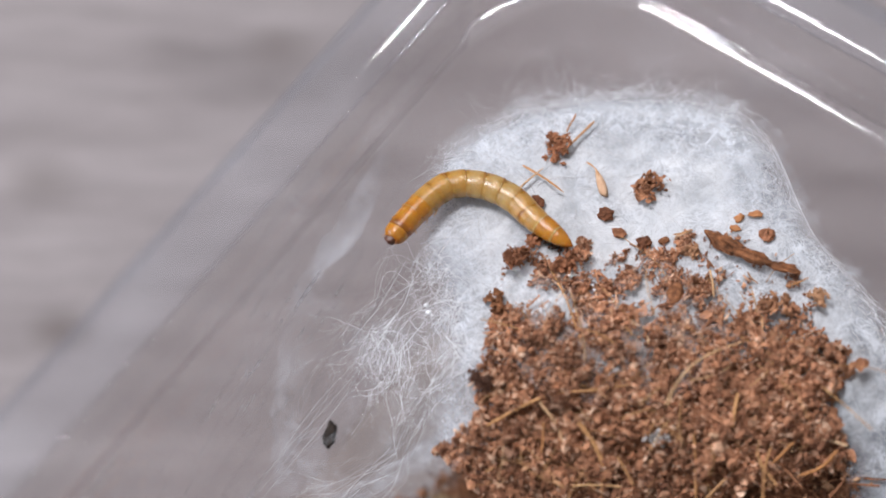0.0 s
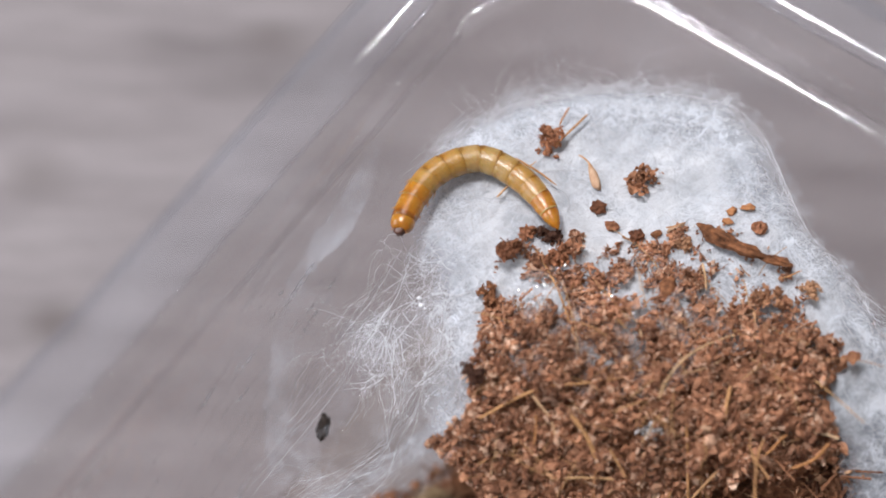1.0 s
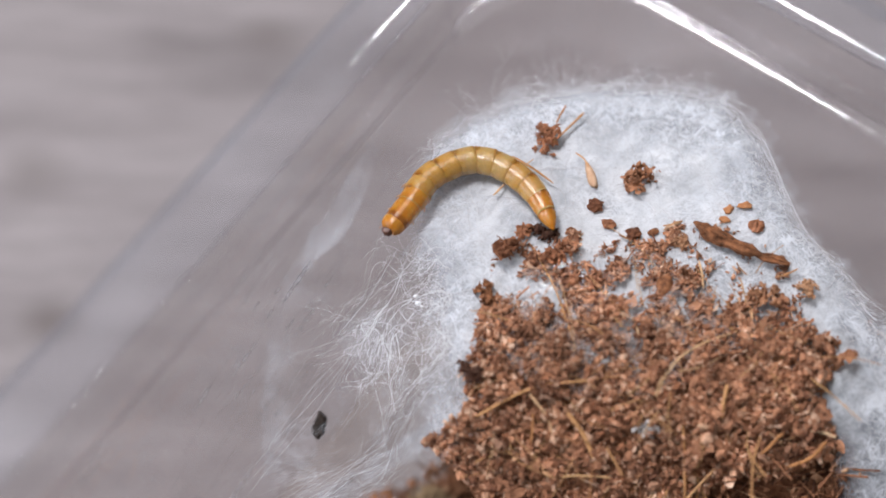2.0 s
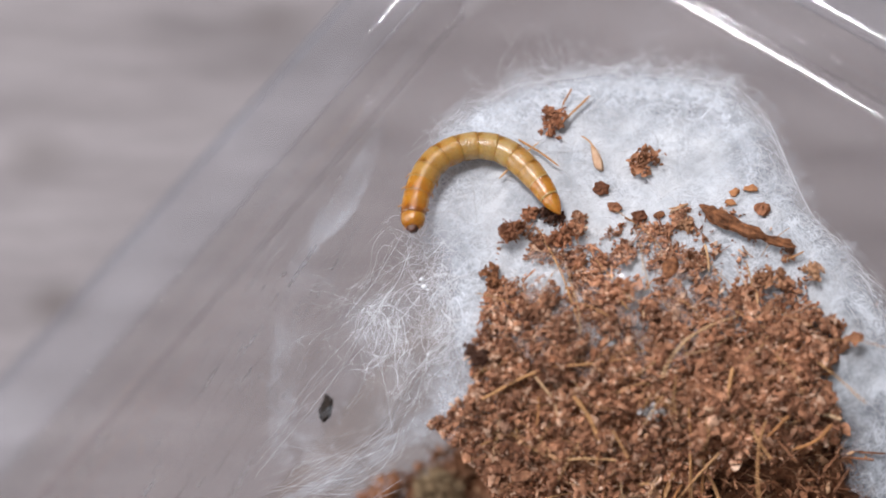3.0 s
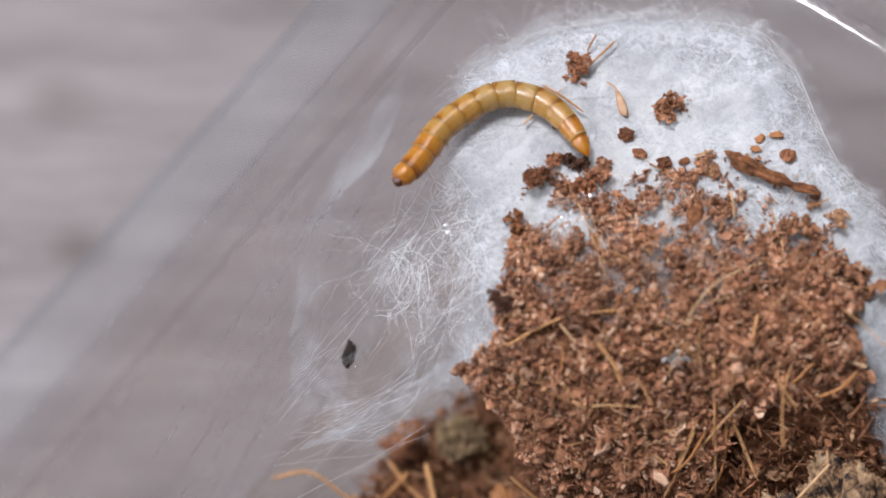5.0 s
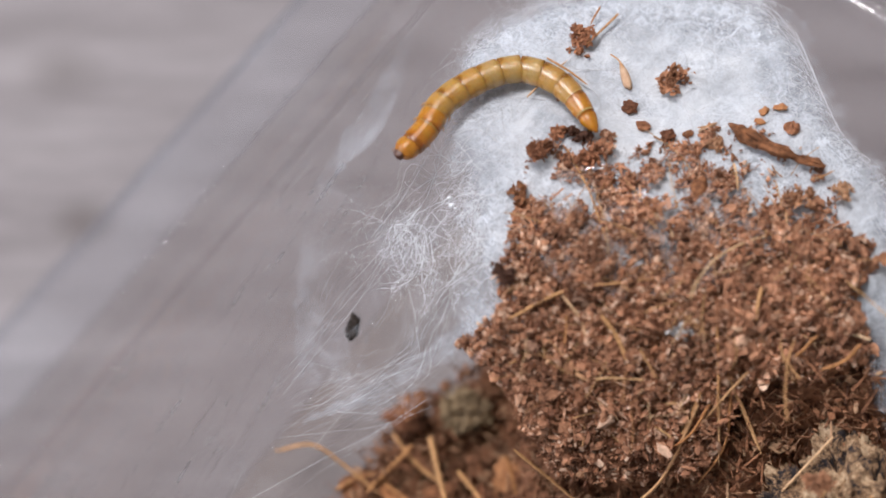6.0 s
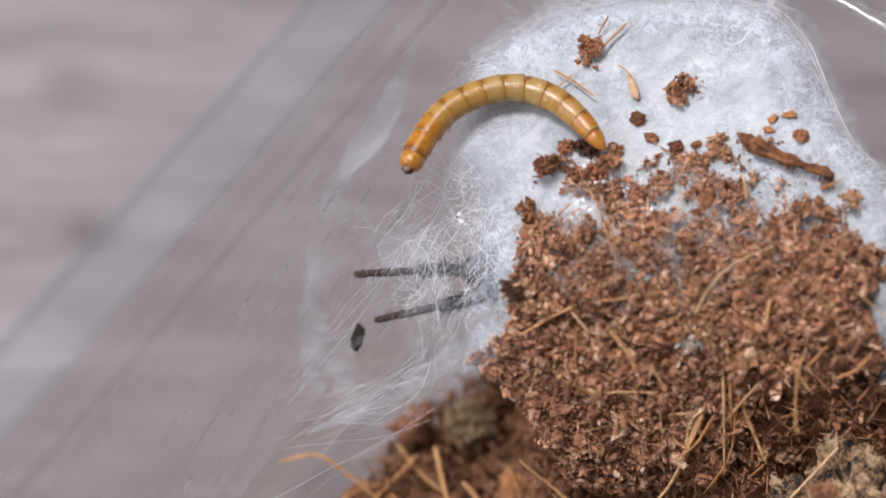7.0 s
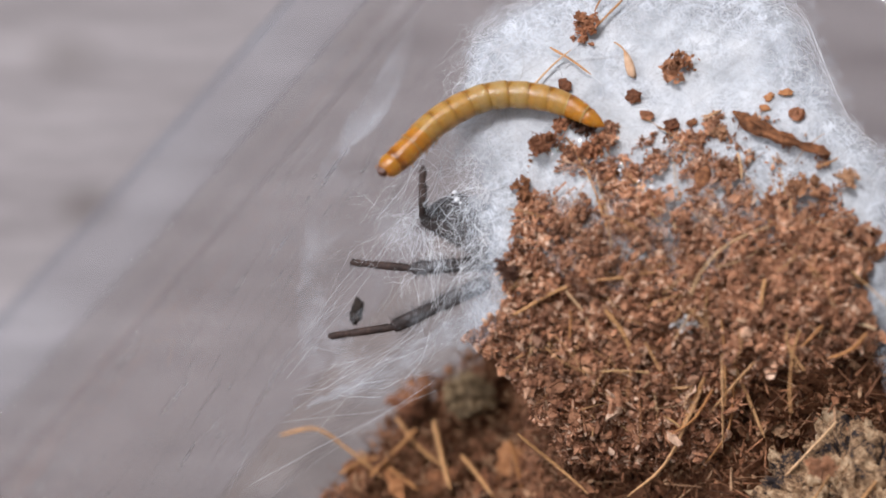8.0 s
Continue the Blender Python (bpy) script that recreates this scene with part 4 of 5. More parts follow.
    mesh_object("loose_coir", V, F, COIR, layer, smooth=False)["kind"] = "stuff"
    V, F, o = [], [], 0
    for c in scatter(COIR_ON_MAT, 95, lambda x, y: over(x, y) + 0.35, None, keep):
        w = rng.uniform(1.5, 3.8)
        v, f = clod((w, w * rng.uniform(0.5, 0.9), w * rng.uniform(0.35, 0.6)), int(10 + 5 * w * w))
        V.append(v @ turn_matrix(rng.normal(0, 0.3), rng.normal(0, 0.3), rng.uniform(0, 6.3)).T + c - at)
        F.append(f + o)
        o += len(v)
    mesh_object("coir_clumps", np.concatenate(V), np.concatenate(F), COIR, layer, smooth=False)["kind"] = "stuff"
    V, F = slivers(scatter(COIR_ON_MAT, 2200, lambda x, y: over(x, y) + rng.uniform(0.1, 0.6, len(x)), None, lambda x, y: keep(x, y) * np.interp(y, [-16, -8], [0.35, 1.0])) - at, 0.5, 2.8)
    mesh_object("fibre_litter", V, F, COIR, layer, smooth=False)["kind"] = "stuff"
    q = scatter(COIR_ON_MAT, 9000, lambda x, y: over(x, y) + rng.uniform(0.0, 0.3, len(x)), None, lambda x, y: np.clip(keep(x, y) + np.where(y < -4, 0.1, 0.0), 0, 1))
    V, F = joined_crumbs(q - at, rng.uniform(0.18, 0.6, len(q)), DUST)
    mesh_object("coir_dust", V, F, COIR, layer, smooth=False)["kind"] = "stuff"
    q = scatter(COIR_ON_MAT, 190, lambda x, y: over(x, y) + 0.35, None, lambda x, y: np.where(y > -4, 0.12, np.where(y > -16, 0.45, 1.0)) * (edge_distance(x, y, COIR_ON_MAT) > 2.5))
    V, F = tubes([(wisp(p - at, rng.uniform(1.0, 6.5), rng.gamma(3.0, 1.1) + 0.8, 9, 0.2, rng.uniform(-0.1, 0.35)), rng.choice([0.035, 0.05, 0.08, 0.14], p=[0.35, 0.35, 0.22, 0.08])) for p in q], 5)
    mesh_object("fibre_tangle", V, F, FINE_FIBRE, layer)["kind"] = "stuff"
    shapes = []
    for k in range(10):
        v, f = crumb_mesh(2)
        ob = mesh_object("crumb", v, f, COIR_PIECE, layer, smooth=False)
        shapes.append(ob)
    for k in range(300):
        if k < len(shapes):
            ob = shapes[k]
        else:
            ob = new("crumb", shapes[k % len(shapes)].data)
            ob.parent = layer
        q = p[k] - at
        q[2] += 0.25
        ob.matrix_basis = Matrix.LocRotScale(q * MM, Euler(rng.uniform(0, 6.3, 3)), Vector(rng.uniform(0.7, 1.7, 3)))
    low = thing("coir_substrate", (10, -40, -22), "loose brown coconut coir bedding at the bottom of the box, coloured darker for shade", "substrate")
    at = np.array((10, -40, -22.0))
    V, F, d = sheet(LOW_BED, 0.8, lambda x, y, e: -22 + (pit(x, y) + 21.6) * np.clip(0.25 + e / 4.0, 0, 1) ** 0.6 + 0.5 * ripple(x * 0.8, y * 0.8, 3) + 0.3 * ripple(x * 3, y * 3.3, 1), 1.2)
    mesh_object("matted_bed", V - at, F, COIR_BED, low)
    s2 = np.clip(rng.lognormal(-0.05, 0.45, len(p2)), 0.3, 2.6)
    V, F = joined_crumbs(p2 - at, s2)
    mesh_object("loose_coir", V, F, SHADED_COIR, low, smooth=False)["kind"] = "stuff"
    V, F = slivers(scatter(LOW_BED, 1500, lambda x, y: 1.4 + rng.uniform(-0.4, 2.2, len(x)), pit, lambda x, y: np.where((y > -36) & (x < 56), 1.0, 0.04)) - at, 2.0, 7.0)
    mesh_object("fibre_litter", V, F, SHADED_COIR, low, smooth=False)["kind"] = "stuff"


build_coir()

# ---- single pieces on the mat: kind, x, y, length, width, turn ----
LOOKS = {
    "crumb_clod": ("crumb_clod", COIR_PIECE, "crumbly brown coir clod resting on the silk"),
    "crumb": ("coir_lump", COIR_PIECE, "small brown coir lump resting on the silk"),
    "flake": ("wood_flake", PALE_BIT, "pale tan pointed wood flake on the silk"),
    "stick": ("bark_stick", SPLINTER, "rough rusty-brown bark splinter on the silk"),
    "orange": ("orange_chip", ORANGE_BIT, "small orange wood chip on the silk"),
    "seed": ("husk_piece", BARK_BIT, "reddish-brown husk piece on the coir"),
    "chip": ("bark_chip", BARK_BIT, "brown oblong bark chip on the silk"),
    "dark": ("humus_lump", DARK_BIT, "dark brown humus lump on the silk"),
    "pale": ("pale_chip", PALE_BIT, "pale tan wood chip on the coir"),
    "white": ("mouldy_crumb", WHITE_BIT, "whitish mouldy crumb lying on the coir"),
}
PIECES = [
    ('crumb_clod', 13.8, 19.3, 2.6, 5.0, 12),
    ('flake', 19.0, 13.7, 1.5, 3.9, 15),
    ('crumb_clod', 24.8, 12.7, 3.6, 4.2, -35),
    ('crumb', 11.3, 11.2, 1.5, 2.0, 20),
    ('dark', 12.6, 6.2, 1.9, 1.2, 30),
    ('crumb', 19.4, 9.5, 1.8, 1.6, 0),
    ('seed', 26.2, 6.0, 1.5, 0.9, 25),
    ('crumb', 29.5, 4.4, 2.2, 1.8, 40),
    ('flake', 28.6, 6.9, 0.9, 2.4, -60),
    ('crumb', 21.0, 7.0, 1.7, 1.2, -20),
    ('crumb', 23.8, 5.6, 1.9, 1.6, 20),
    ('stick', 34.9, 4.5, 8.8, 2.0, -30),
    ('stick', 39.3, 2.5, 6.0, 1.3, -26),
    ('orange', 37.4, 9.7, 1.7, 0.8, 0),
    ('orange', 35.4, 9.1, 1.2, 1.0, 40),
    ('orange', 34.8, 7.7, 1.2, 0.8, -10),
]
COIR_PIECES = [
    ('crumb', 38.6, 6.7, 1.7, 1.7, 0),
    ('crumb', 43.9, -1.1, 2.4, 2.8, 10),
    ('crumb_clod', 38.8, -2.1, 3.3, 3.0, 0),
    ('seed', 27.3, -0.9, 2.0, 3.0, -15),
    ('chip', 6.1, -1.9, 1.9, 3.3, 15),
    ('crumb_clod', 8.8, 3.3, 3.4, 3.9, -30),
    ('crumb', 10.8, 5.8, 1.9, 2.0, 0),
    ('dark', 13.9, 5.4, 2.0, 1.5, 15),
    ('crumb_clod', 14.7, 3.0, 4.6, 2.3, 0),
    ('dark', 4.2, -11.8, 2.6, 2.4, -20),
    ('crumb', 48.6, -9.7, 1.9, 1.4, 0),
    ('pale', 31.7, -16.8, 1.8, 1.4, 30),
    ('white', 24.7, -17.4, 2.4, 1.6, 20),
]


on_mat = []


def splinter(length, width, thick, seed):
    """A torn splinter: long ridges and grooves along it, ragged ends."""
    n, m = 44, 26
    V, F = [], []
    for i in range(n):
        x = i / (n - 1) - 0.5
        for k in range(m):
            w = 2 * math.pi * k / m
            c, q = math.cos(w), math.sin(w)
            ridge = 0.62 + 0.5 * abs(noise.noise(Vector((x * 2.2, c * 3.0 + seed, q * 3.0)))) + 0.7 * noise.noise(Vector((x * 4.0 + seed, c * 6.0, q * 6.0)))
            ridge *= min(1.0, 0.25 + 5.0 * (0.5 - abs(x))) * (1 + 0.25 * noise.noise(Vector((x * 4.0, seed, 0))))
            rag = 0.10 * noise.noise(Vector((c * 4 + seed, q * 4, 3.0 * (x > 0)))) * (abs(x) * 2) ** 4
            V.append(((x + rag) * length, c * ridge * width / 2 + 0.18 * math.sin(x * 5 + seed), q * ridge * thick / 2))
    for i in range(n - 1):
        for k in range(m):
            j = (k + 1) % m
            F.append([i * m + k, i * m + j, (i + 1) * m + j, (i + 1) * m + k])
    F += [list(range(m))[::-1], [(n - 1) * m + k for k in range(m)]]
    return np.array(V), F


def build_pieces():
    for k, (kind, x, y, a, b, r) in enumerate(PIECES + COIR_PIECES):
        name, mat, label = LOOKS[kind]
        thick = min(a, b) * 0.75
        if kind in ("crumb_clod", "dark", "chip") or (kind == "crumb" and a * b > 3.4):
            v, f = clod((a, b, thick), int(14 + 5 * a * b))
        elif kind == "white":
            v, f = clod((a, b, thick), 26)
        elif kind == "stick":
            v, f = splinter(a, b, thick, k)
        elif kind == "flake":
            v, f = lump(3, (a, b, thick), 0.15, 1.2, 60 + k)
            v[:, 0] *= 0.45 + 0.55 * np.clip((b / 2 - v[:, 1]) / b, 0, 1)
        elif kind == "seed":
            v, f = lump(3, (a, b, thick), 0.12, 1.2, 60 + k, 0.06)
        else:
            v, f = lump(3, (a, b, thick), 0.28, 1.5, 60 + k, 0.25)
        z = float(ground(x, y)) + thick * 0.42 + (1.7 if y < -3.5 else 0.45 if y < 4 else 0.05) + (0.5 if kind == "stick" else 0.0)
        ob = mesh_object(name, v, f, mat, None, smooth=kind not in ("crumb_clod", "crumb", "dark", "chip", "white", "stick"))
        ob.matrix_basis = pose(x * MM, y * MM, z * MM, 0, 0, r)
        on_mat.append(ob)
        tagged(ob, label, "wood chip" if mat in (BARK_BIT, SPLINTER, ORANGE_BIT, PALE_BIT) else "soil crumb")


build_pieces()

# ---- single coconut fibres: radius, points along it ----
COIR_FIBRES = [
    (0.26, [(5.0, -16.3, 19.5), (11.6, -13.3, 21.2), (16.8, -12.7, 21.6), (21.8, -12.2, 21.9)]),
    (0.42, [(15.6, -15.9, 19.8), (17.5, -17.9, 18.0), (19.0, -20.3, 15.6)]),
    (0.2, [(11.2, -13.9, 20.9), (13.2, -16.4, 19.4), (14.2, -18.9, 17.0)]),
    (0.2, [(11.6, -15.9, 19.8), (11.4, -18.7, 17.3)]),
    (0.22, [(29.0, -16.9, 18.9), (29.5, -21.3, 14.3), (29.6, -24.5, 10.2)]),
    (0.22, [(32.8, -20.8, 14.9), (30.0, -23.1, 12.0), (27.8, -24.9, 9.5)]),
    (0.34, [(45.9, -18.4, 17.5), (44.0, -19.9, 16.0), (41.4, -20.6, 15.2)]),
    (0.25, [(40.9, -17.7, 18.2), (38.0, -19.7, 16.3)]),
    (0.3, [(34.1, -13.0, 21.4), (33.6, -16.4, 19.4)]),
]
MAT_FIBRES = [
    (0.2, [(9.6, 16.1, 25.2), (14.5, 12.3, 25.1)]),
    (0.2, [(18.4, 22.4, 25.3), (14.5, 18.0, 25.3)]),
    (0.18, [(7.2, 10.6, 25.1), (9.6, 13.3, 25.2), (12.0, 15.7, 25.2)]),
    (0.2, [(37.4, -3.3, 22.9), (37.2, -7.7, 23.3)]),
    (0.14, [(17.2, 16.5, 25.2), (18.2, 15.7, 25.2), (18.8, 14.5, 25.2)]),
    (0.16, [(16.1, 23.3, 25.4), (14.9, 20.6, 25.3)]),
    (0.2, [(31.5, 2.0, 24.3), (31.9, -1.3, 23.4)]),
    (0.16, [(11.8, 3.4, 24.6), (14.4, -1.3, 23.4), (16.2, -8.0, 23.2)]),
    (0.13, [(43.2, 1.0, 24.0), (40.5, 0.0, 23.8)]),
    (0.14, [(27.3, 6.3, 25.0), (29.7, 7.1, 25.0)]),
]
LOW_FIBRES = [
    (0.3, [(27.4, -22.6, 13.0), (25.7, -25.5, 8.0), (24.6, -27.8, 3.0)]),
    (0.24, [(29.2, -17.3, 17.0), (29.7, -23.0, 12.0), (30.2, -27.7, 3.0)]),
    (0.34, [(31.1, -21.2, 13.0), (33.0, -23.8, 9.0), (35.1, -27.2, 6.0)]),
    (0.24, [(28.5, -23.7, 12.0), (26.6, -26.0, 9.0), (23.8, -26.9, 6.0)]),
    (0.24, [(23.2, -23.3, 11.0), (26.1, -23.3, 12.0)]),
    (0.22, [(25.6, -23.9, 10.0), (25.5, -26.1, 6.0)]),
    (0.3, [(5.7, -25.1, 2.0), (10.2, -27.2, -2.0), (14.4, -30.4, -4.0)]),
    (0.43, [(-1.1, -21.5, -13.0), (0.9, -24.1, -13.0), (3.1, -27.3, -13.0)]),
    (0.5, [(-4.7, -17.2, -12.0), (-3.7, -21.0, -13.0), (-2.3, -26.4, -13.0)]),
    (0.31, [(-24.3, -18.4, -14.0), (-19.5, -18.4, -12.0), (-15.3, -20.6, -14.0), (-10.8, -24.2, -15.0)]),
]
PIT_FIBRES = [
    (0.43, [(-6.9, -17.9, -13.0), (-9.5, -20.6, -14.0), (-13.0, -24.2, -15.0)]),
    (0.3, [(27.1, -23.7, 12.0), (23.6, -28.8, 2.0), (19.1, -31.2, -3.0)]),
    (0.36, [(4.9, -20.3, -11.0), (6.3, -24.1, -13.0), (6.7, -26.9, -14.0)]),
    (0.36, [(12.1, -23.3, -13.0), (9.2, -26.0, -14.0)]),
    (0.41, [(-10.2, -22.5, -15.0), (-6.5, -25.6, -15.0)]),
    (0.43, [(-16.6, -23.3, -15.0), (-13.1, -21.4, -15.0), (-9.5, -21.9, -15.0)]),
    (0.36, [(-9.6, -15.9, -14.0), (-6.6, -19.4, -15.0), (-3.0, -22.5, -15.0)]),
    (0.24, [(31.1, -22.2, 12.0), (30.8, -26.1, 6.0), (27.9, -28.7, 0.0)]),
]


def build_fibres():
    for k, (r, pts) in enumerate(COIR_FIBRES + MAT_FIBRES + LOW_FIBRES + PIT_FIBRES):
        p = spline(pts, 18)
        p = p + np.stack([0.06 * np.sin(np.linspace(0, 5, 18) + r * 90), 0.06 * np.sin(np.linspace(1, 7, 18) + r * 50), 0.15 + 0 * p[:, 0]], 1)
        c = p.mean(0)
        taper = np.interp(np.linspace(0, 1, 18), [0, 0.1, 0.85, 1], [0.6, 1, 0.8, 0.25])
        V, F = tubes([(p - c, r * 0.8 * taper)], 6)
        ob = mesh_object("coir_fibre", V, F, FIBRE)
        ob.location = c * MM
        if k < len(COIR_FIBRES) + len(MAT_FIBRES):
            on_mat.append(ob)
        tagged(ob, "long golden-brown coconut fibre lying on the coir", "fibre", "loose coconut fibres")


build_fibres()


def build_bark():
    cork = cork_material()
    ob = thing("cork_bark", (46.8, -34.4, -8), "chunk of weathered tan and black cork bark on the coir", "bark")
    bm = bmesh.new()
    bmesh.ops.create_icosphere(bm, subdivisions=7, radius=1)
    out = []
    for w in bm.verts:
        q = w.co.copy()
        m = max(abs(q.x), abs(q.y), abs(q.z))
        q = q.lerp(q / m, 0.82)
        # plates that broke off in steps, with cracks between them
        step = noise.cell(Vector((q.x * 2.1 + 0.4 * noise.noise(q * 3), q.y * 2.6 + 0.4 * noise.noise(q * 3.3), q.z * 2.3)))
        near = noise.voronoi(q * 2.6 + 0.25 * noise.noise_vector(q * 4), distance_metric="DISTANCE")[0]
        crack = -0.13 * max(0.0, 1 - (near[1] - near[0]) / 0.16)
        ridge = 0.09 * (step - 0.5) + crack + 0.10 * noise.noise(q * 1.6) + 0.07 * noise.noise(q * 4) + 0.05 * abs(noise.noise(q * 8)) + 0.04 * noise.noise(q * 17) + 0.03 * noise.noise(q * 40)
        q *= 0.98 + ridge
        out.append((q.x * 8.8, q.y * 9.8, q.z * 13.0))
    faces = [[w.index for w in g.verts] for g in bm.faces]
    bm.free()
    body = mesh_object("chunk", np.array(out), faces, cork, ob)
    body.matrix_basis = pose(0.0006, 0.0008, 0.0026, -10, -13, 42)
    for p in (((-11.5, 1.5, 9.5), (-8.0, 4.4, 12.6), (-3.5, 8.2, 16.6)), ((-8.5, -3.5, 13.0), (-4.5, 1.8, 16.6)), ((-2.5, -3.0, 15.5), (0.5, 0.4, 17.2)), ((-9.0, -4.5, 12.6), (-8.6, -0.6, 14.2))):
        V, F = tubes([(spline(p, 10), 0.17)], 6)
        mesh_object("fibre", V, F, FIBRE, ob)
    v, f = clod((4.2, 2.8, 1.8), 60)
    lump_on_bark = mesh_object("coir_lump", v, f, COIR_PIECE, smooth=False)
    lump_on_bark.matrix_basis = pose(41.3 * MM, -33.4 * MM, 11.5 * MM, 0, 0, 25)
    tagged(lump_on_bark, "reddish-brown coir lump resting on the cork bark", "soil crumb")
    return ob


def cork_material():
    m, n, l, b = material("weathered_cork", 0.85, spec=0.2)
    v = coords(n, l)
    f = noise_node(n, l, 300, 9, 0.78, v, 0.3)
    c = ramp(n, l, f, [(0.425, (0.03, 0.024, 0.025)), (0.46, (0.14, 0.085, 0.05)), (0.50, (0.30, 0.18, 0.10)), (0.56, (0.48, 0.335, 0.205)), (0.68, (0.62, 0.47, 0.32))])
    g = noise_node(n, l, 1500, 4, 0.6, v)
    c = mix_colour(n, l, 0.6, c, ramp(n, l, g, [(0.3, (0.4, 0.4, 0.4)), (0.65, (1, 1, 1))]), "MULTIPLY")
    l.new(c, b.inputs["Base Color"])
    bump(n, l, b, g, 0.7, 0.0004)
    return m


build_bark()


def build_clod():
    mat = plain_material("olive_clod", (0.07, 0.042, 0.022), (0.40, 0.29, 0.17), 700, 0.85, 0.2, 0.9, 0.0006)
    v, f = lump(4, (5.8, 4.8, 4.4), 0.26, 1.7, 5, 0.4)
    q = v[rng.integers(len(v), size=260)] * rng.uniform(0.9, 1.08, (260, 1))
    v2, f2 = joined_crumbs(q, rng.uniform(0.5, 1.3, len(q)))
    ob = mesh_object("earth_clod", np.vstack([v, v2]), np.vstack([f, f2 + len(v)]), mat, smooth=False)
    ob.matrix_basis = pose(-0.2 * MM, -13.0 * MM, -13.6 * MM)
    tagged(ob, "round olive-brown earth clod half buried in coir", "clod")


build_clod()


def build_flakes():
    """Larger torn husk flakes among the loose coir: x, y, z, length, width, turn."""
    for k, (x, y, z, a, b, r) in enumerate(((-6.9, -13.6, -10.5, 4.2, 2.6, 60),
                                           (-8, -13.7, -14.6, 4.4, 2.6, -20),
                                           (5.2, -21.4, -14.5, 4.6, 3, 70),
                                           (-13.8, -22.2, -15.6, 4.4, 2.4, 15),
                                           (15.9, -22.8, -11.5, 4.2, 3.2, -30),
                                           (-9.7, -23.9, -15.5, 4.8, 2.2, -60),
                                           (9.3, -24.3, -15, 4.2, 2.6, 25),
                                           (2.1, -24.9, -15.2, 4.4, 2.4, 80),
                                           (12, -22, -14, 3.8, 2.6, -10),
                                           (-3.9, -24.1, -15.4, 4.6, 2.6, 35))):
        v, f = lump(4, (a, b, 0.9), 0.34, 1.6, 120 + k, 0.5)
        v[:, 2] += 0.10 * v[:, 0] * np.sin(k + v[:, 1])
        ob = mesh_object("husk_flake", v, f, (BARK_BIT, COIR_PIECE, ORANGE_BIT)[k % 3], smooth=False)
        ob.matrix_basis = pose(x * MM, y * MM, z * MM, 12 * math.sin(k * 2.1), 14 * math.cos(k * 1.7), r)
        tagged(ob, "torn reddish-brown coconut husk flake in the loose coir", "husk flake", "husk flakes in the coir")


build_flakes()

# ---- the mealworm, from its head to its tail ----
WORM = {
    0: [(-6.2, 5.2), (-3.4, 8.9), (0.3, 12.5), (4.4, 12.7), (8.1, 10.9), (11.0, 7.7), (15.1, 4.2)],
    0.2: [(-6.2, 5.5), (-4.2, 7.6), (-1.7, 11.1), (1.7, 13.1), (5.1, 13.1), (8.8, 10.7), (14.1, 5.5)],
    0.5: [(-3.8, 5.4), (-2.8, 9.1), (0.2, 13.5), (5.0, 15.5), (9.0, 13.1), (12.0, 9.5), (14.5, 5.6)],
    1: [(-4.4, 5.4), (-2.9, 9.5), (0.1, 13.7), (5.1, 15.5), (9.3, 13.3), (12.3, 9.9), (14.4, 5.6)],
    1.3: [(-5.7, 5.3), (-2.8, 8.1), (0.1, 11.8), (4.6, 14.9), (9.7, 13.7), (12.8, 10.2), (15.1, 5.1)],
    1.5: [(-6.4, 6.1), (-3.4, 8.6), (0.3, 12.7), (5.4, 15.2), (10.1, 13.4), (13.1, 9.8), (14.5, 5.3)],
    3: [(-3.2, 3.2), (-2.7, 7.5), (-0.7, 12.2), (3.2, 14.5), (7.6, 14.0), (11.3, 10.3), (14.3, 5.0)],
    3.5: [(-5.8, 5.4), (-3.0, 8.9), (0.7, 13.3), (5.5, 15.5), (10.2, 13.3), (12.9, 9.5), (14.5, 5.4)],
    4: [(-6.9, 3.7), (-4.3, 6.5), (-1.4, 10.4), (2.2, 13.8), (6.9, 15.1), (11.2, 12.0), (15.0, 5.2)],
    4.5: [(-7.4, 2.2), (-4.9, 5.9), (-1.2, 11.0), (4.2, 14.4), (8.9, 13.4), (12.6, 9.8), (14.8, 5.5)],
    6: [(-7.9, 2.0), (-5.1, 5.0), (-2.9, 9.1), (1.6, 12.5), (6.6, 13.9), (11.6, 11.3), (15.4, 5.0)],
    6.5: [(-7.3, 1.0), (-5.5, 5.2), (-1.9, 10.3), (4.2, 12.7), (9.5, 11.1), (13.5, 8.0), (15.9, 3.9)],
    7: [(-7.5, 1.4), (-5.7, 5.6), (-2.1, 10.3), (4.0, 12.7), (9.0, 11.6), (13.0, 8.0), (15.7, 3.9)],
    7.2: [(-6.0, -1.1), (-4.9, 3.3), (-3.0, 7.6), (1.0, 10.5), (6.1, 10.9), (11.1, 8.2), (16.0, 2.2)],
    7.3: [(-10.3, 0.3), (-7.5, 1.8), (-4.6, 6.0), (-0.3, 9.3), (5.1, 10.1), (11.1, 8.5), (16.1, 4.6)],
    7.5: [(-10.3, -1.4), (-7.6, 0.2), (-4.6, 4.4), (-0.2, 7.8), (5.2, 8.7), (11.2, 7.1), (16.0, 3.4)],
    8: [(-10.2, -2.4), (-7.5, 0.3), (-3.9, 4.4), (1.1, 7.5), (5.8, 8.1), (11.1, 6.8), (15.7, 3.7)],
    2.8: [(-3.2, 3.2), (-2.7, 7.5), (-0.7, 12.2), (3.2, 14.5), (7.6, 14.0), (11.3, 10.3), (14.3, 5.0)],
}
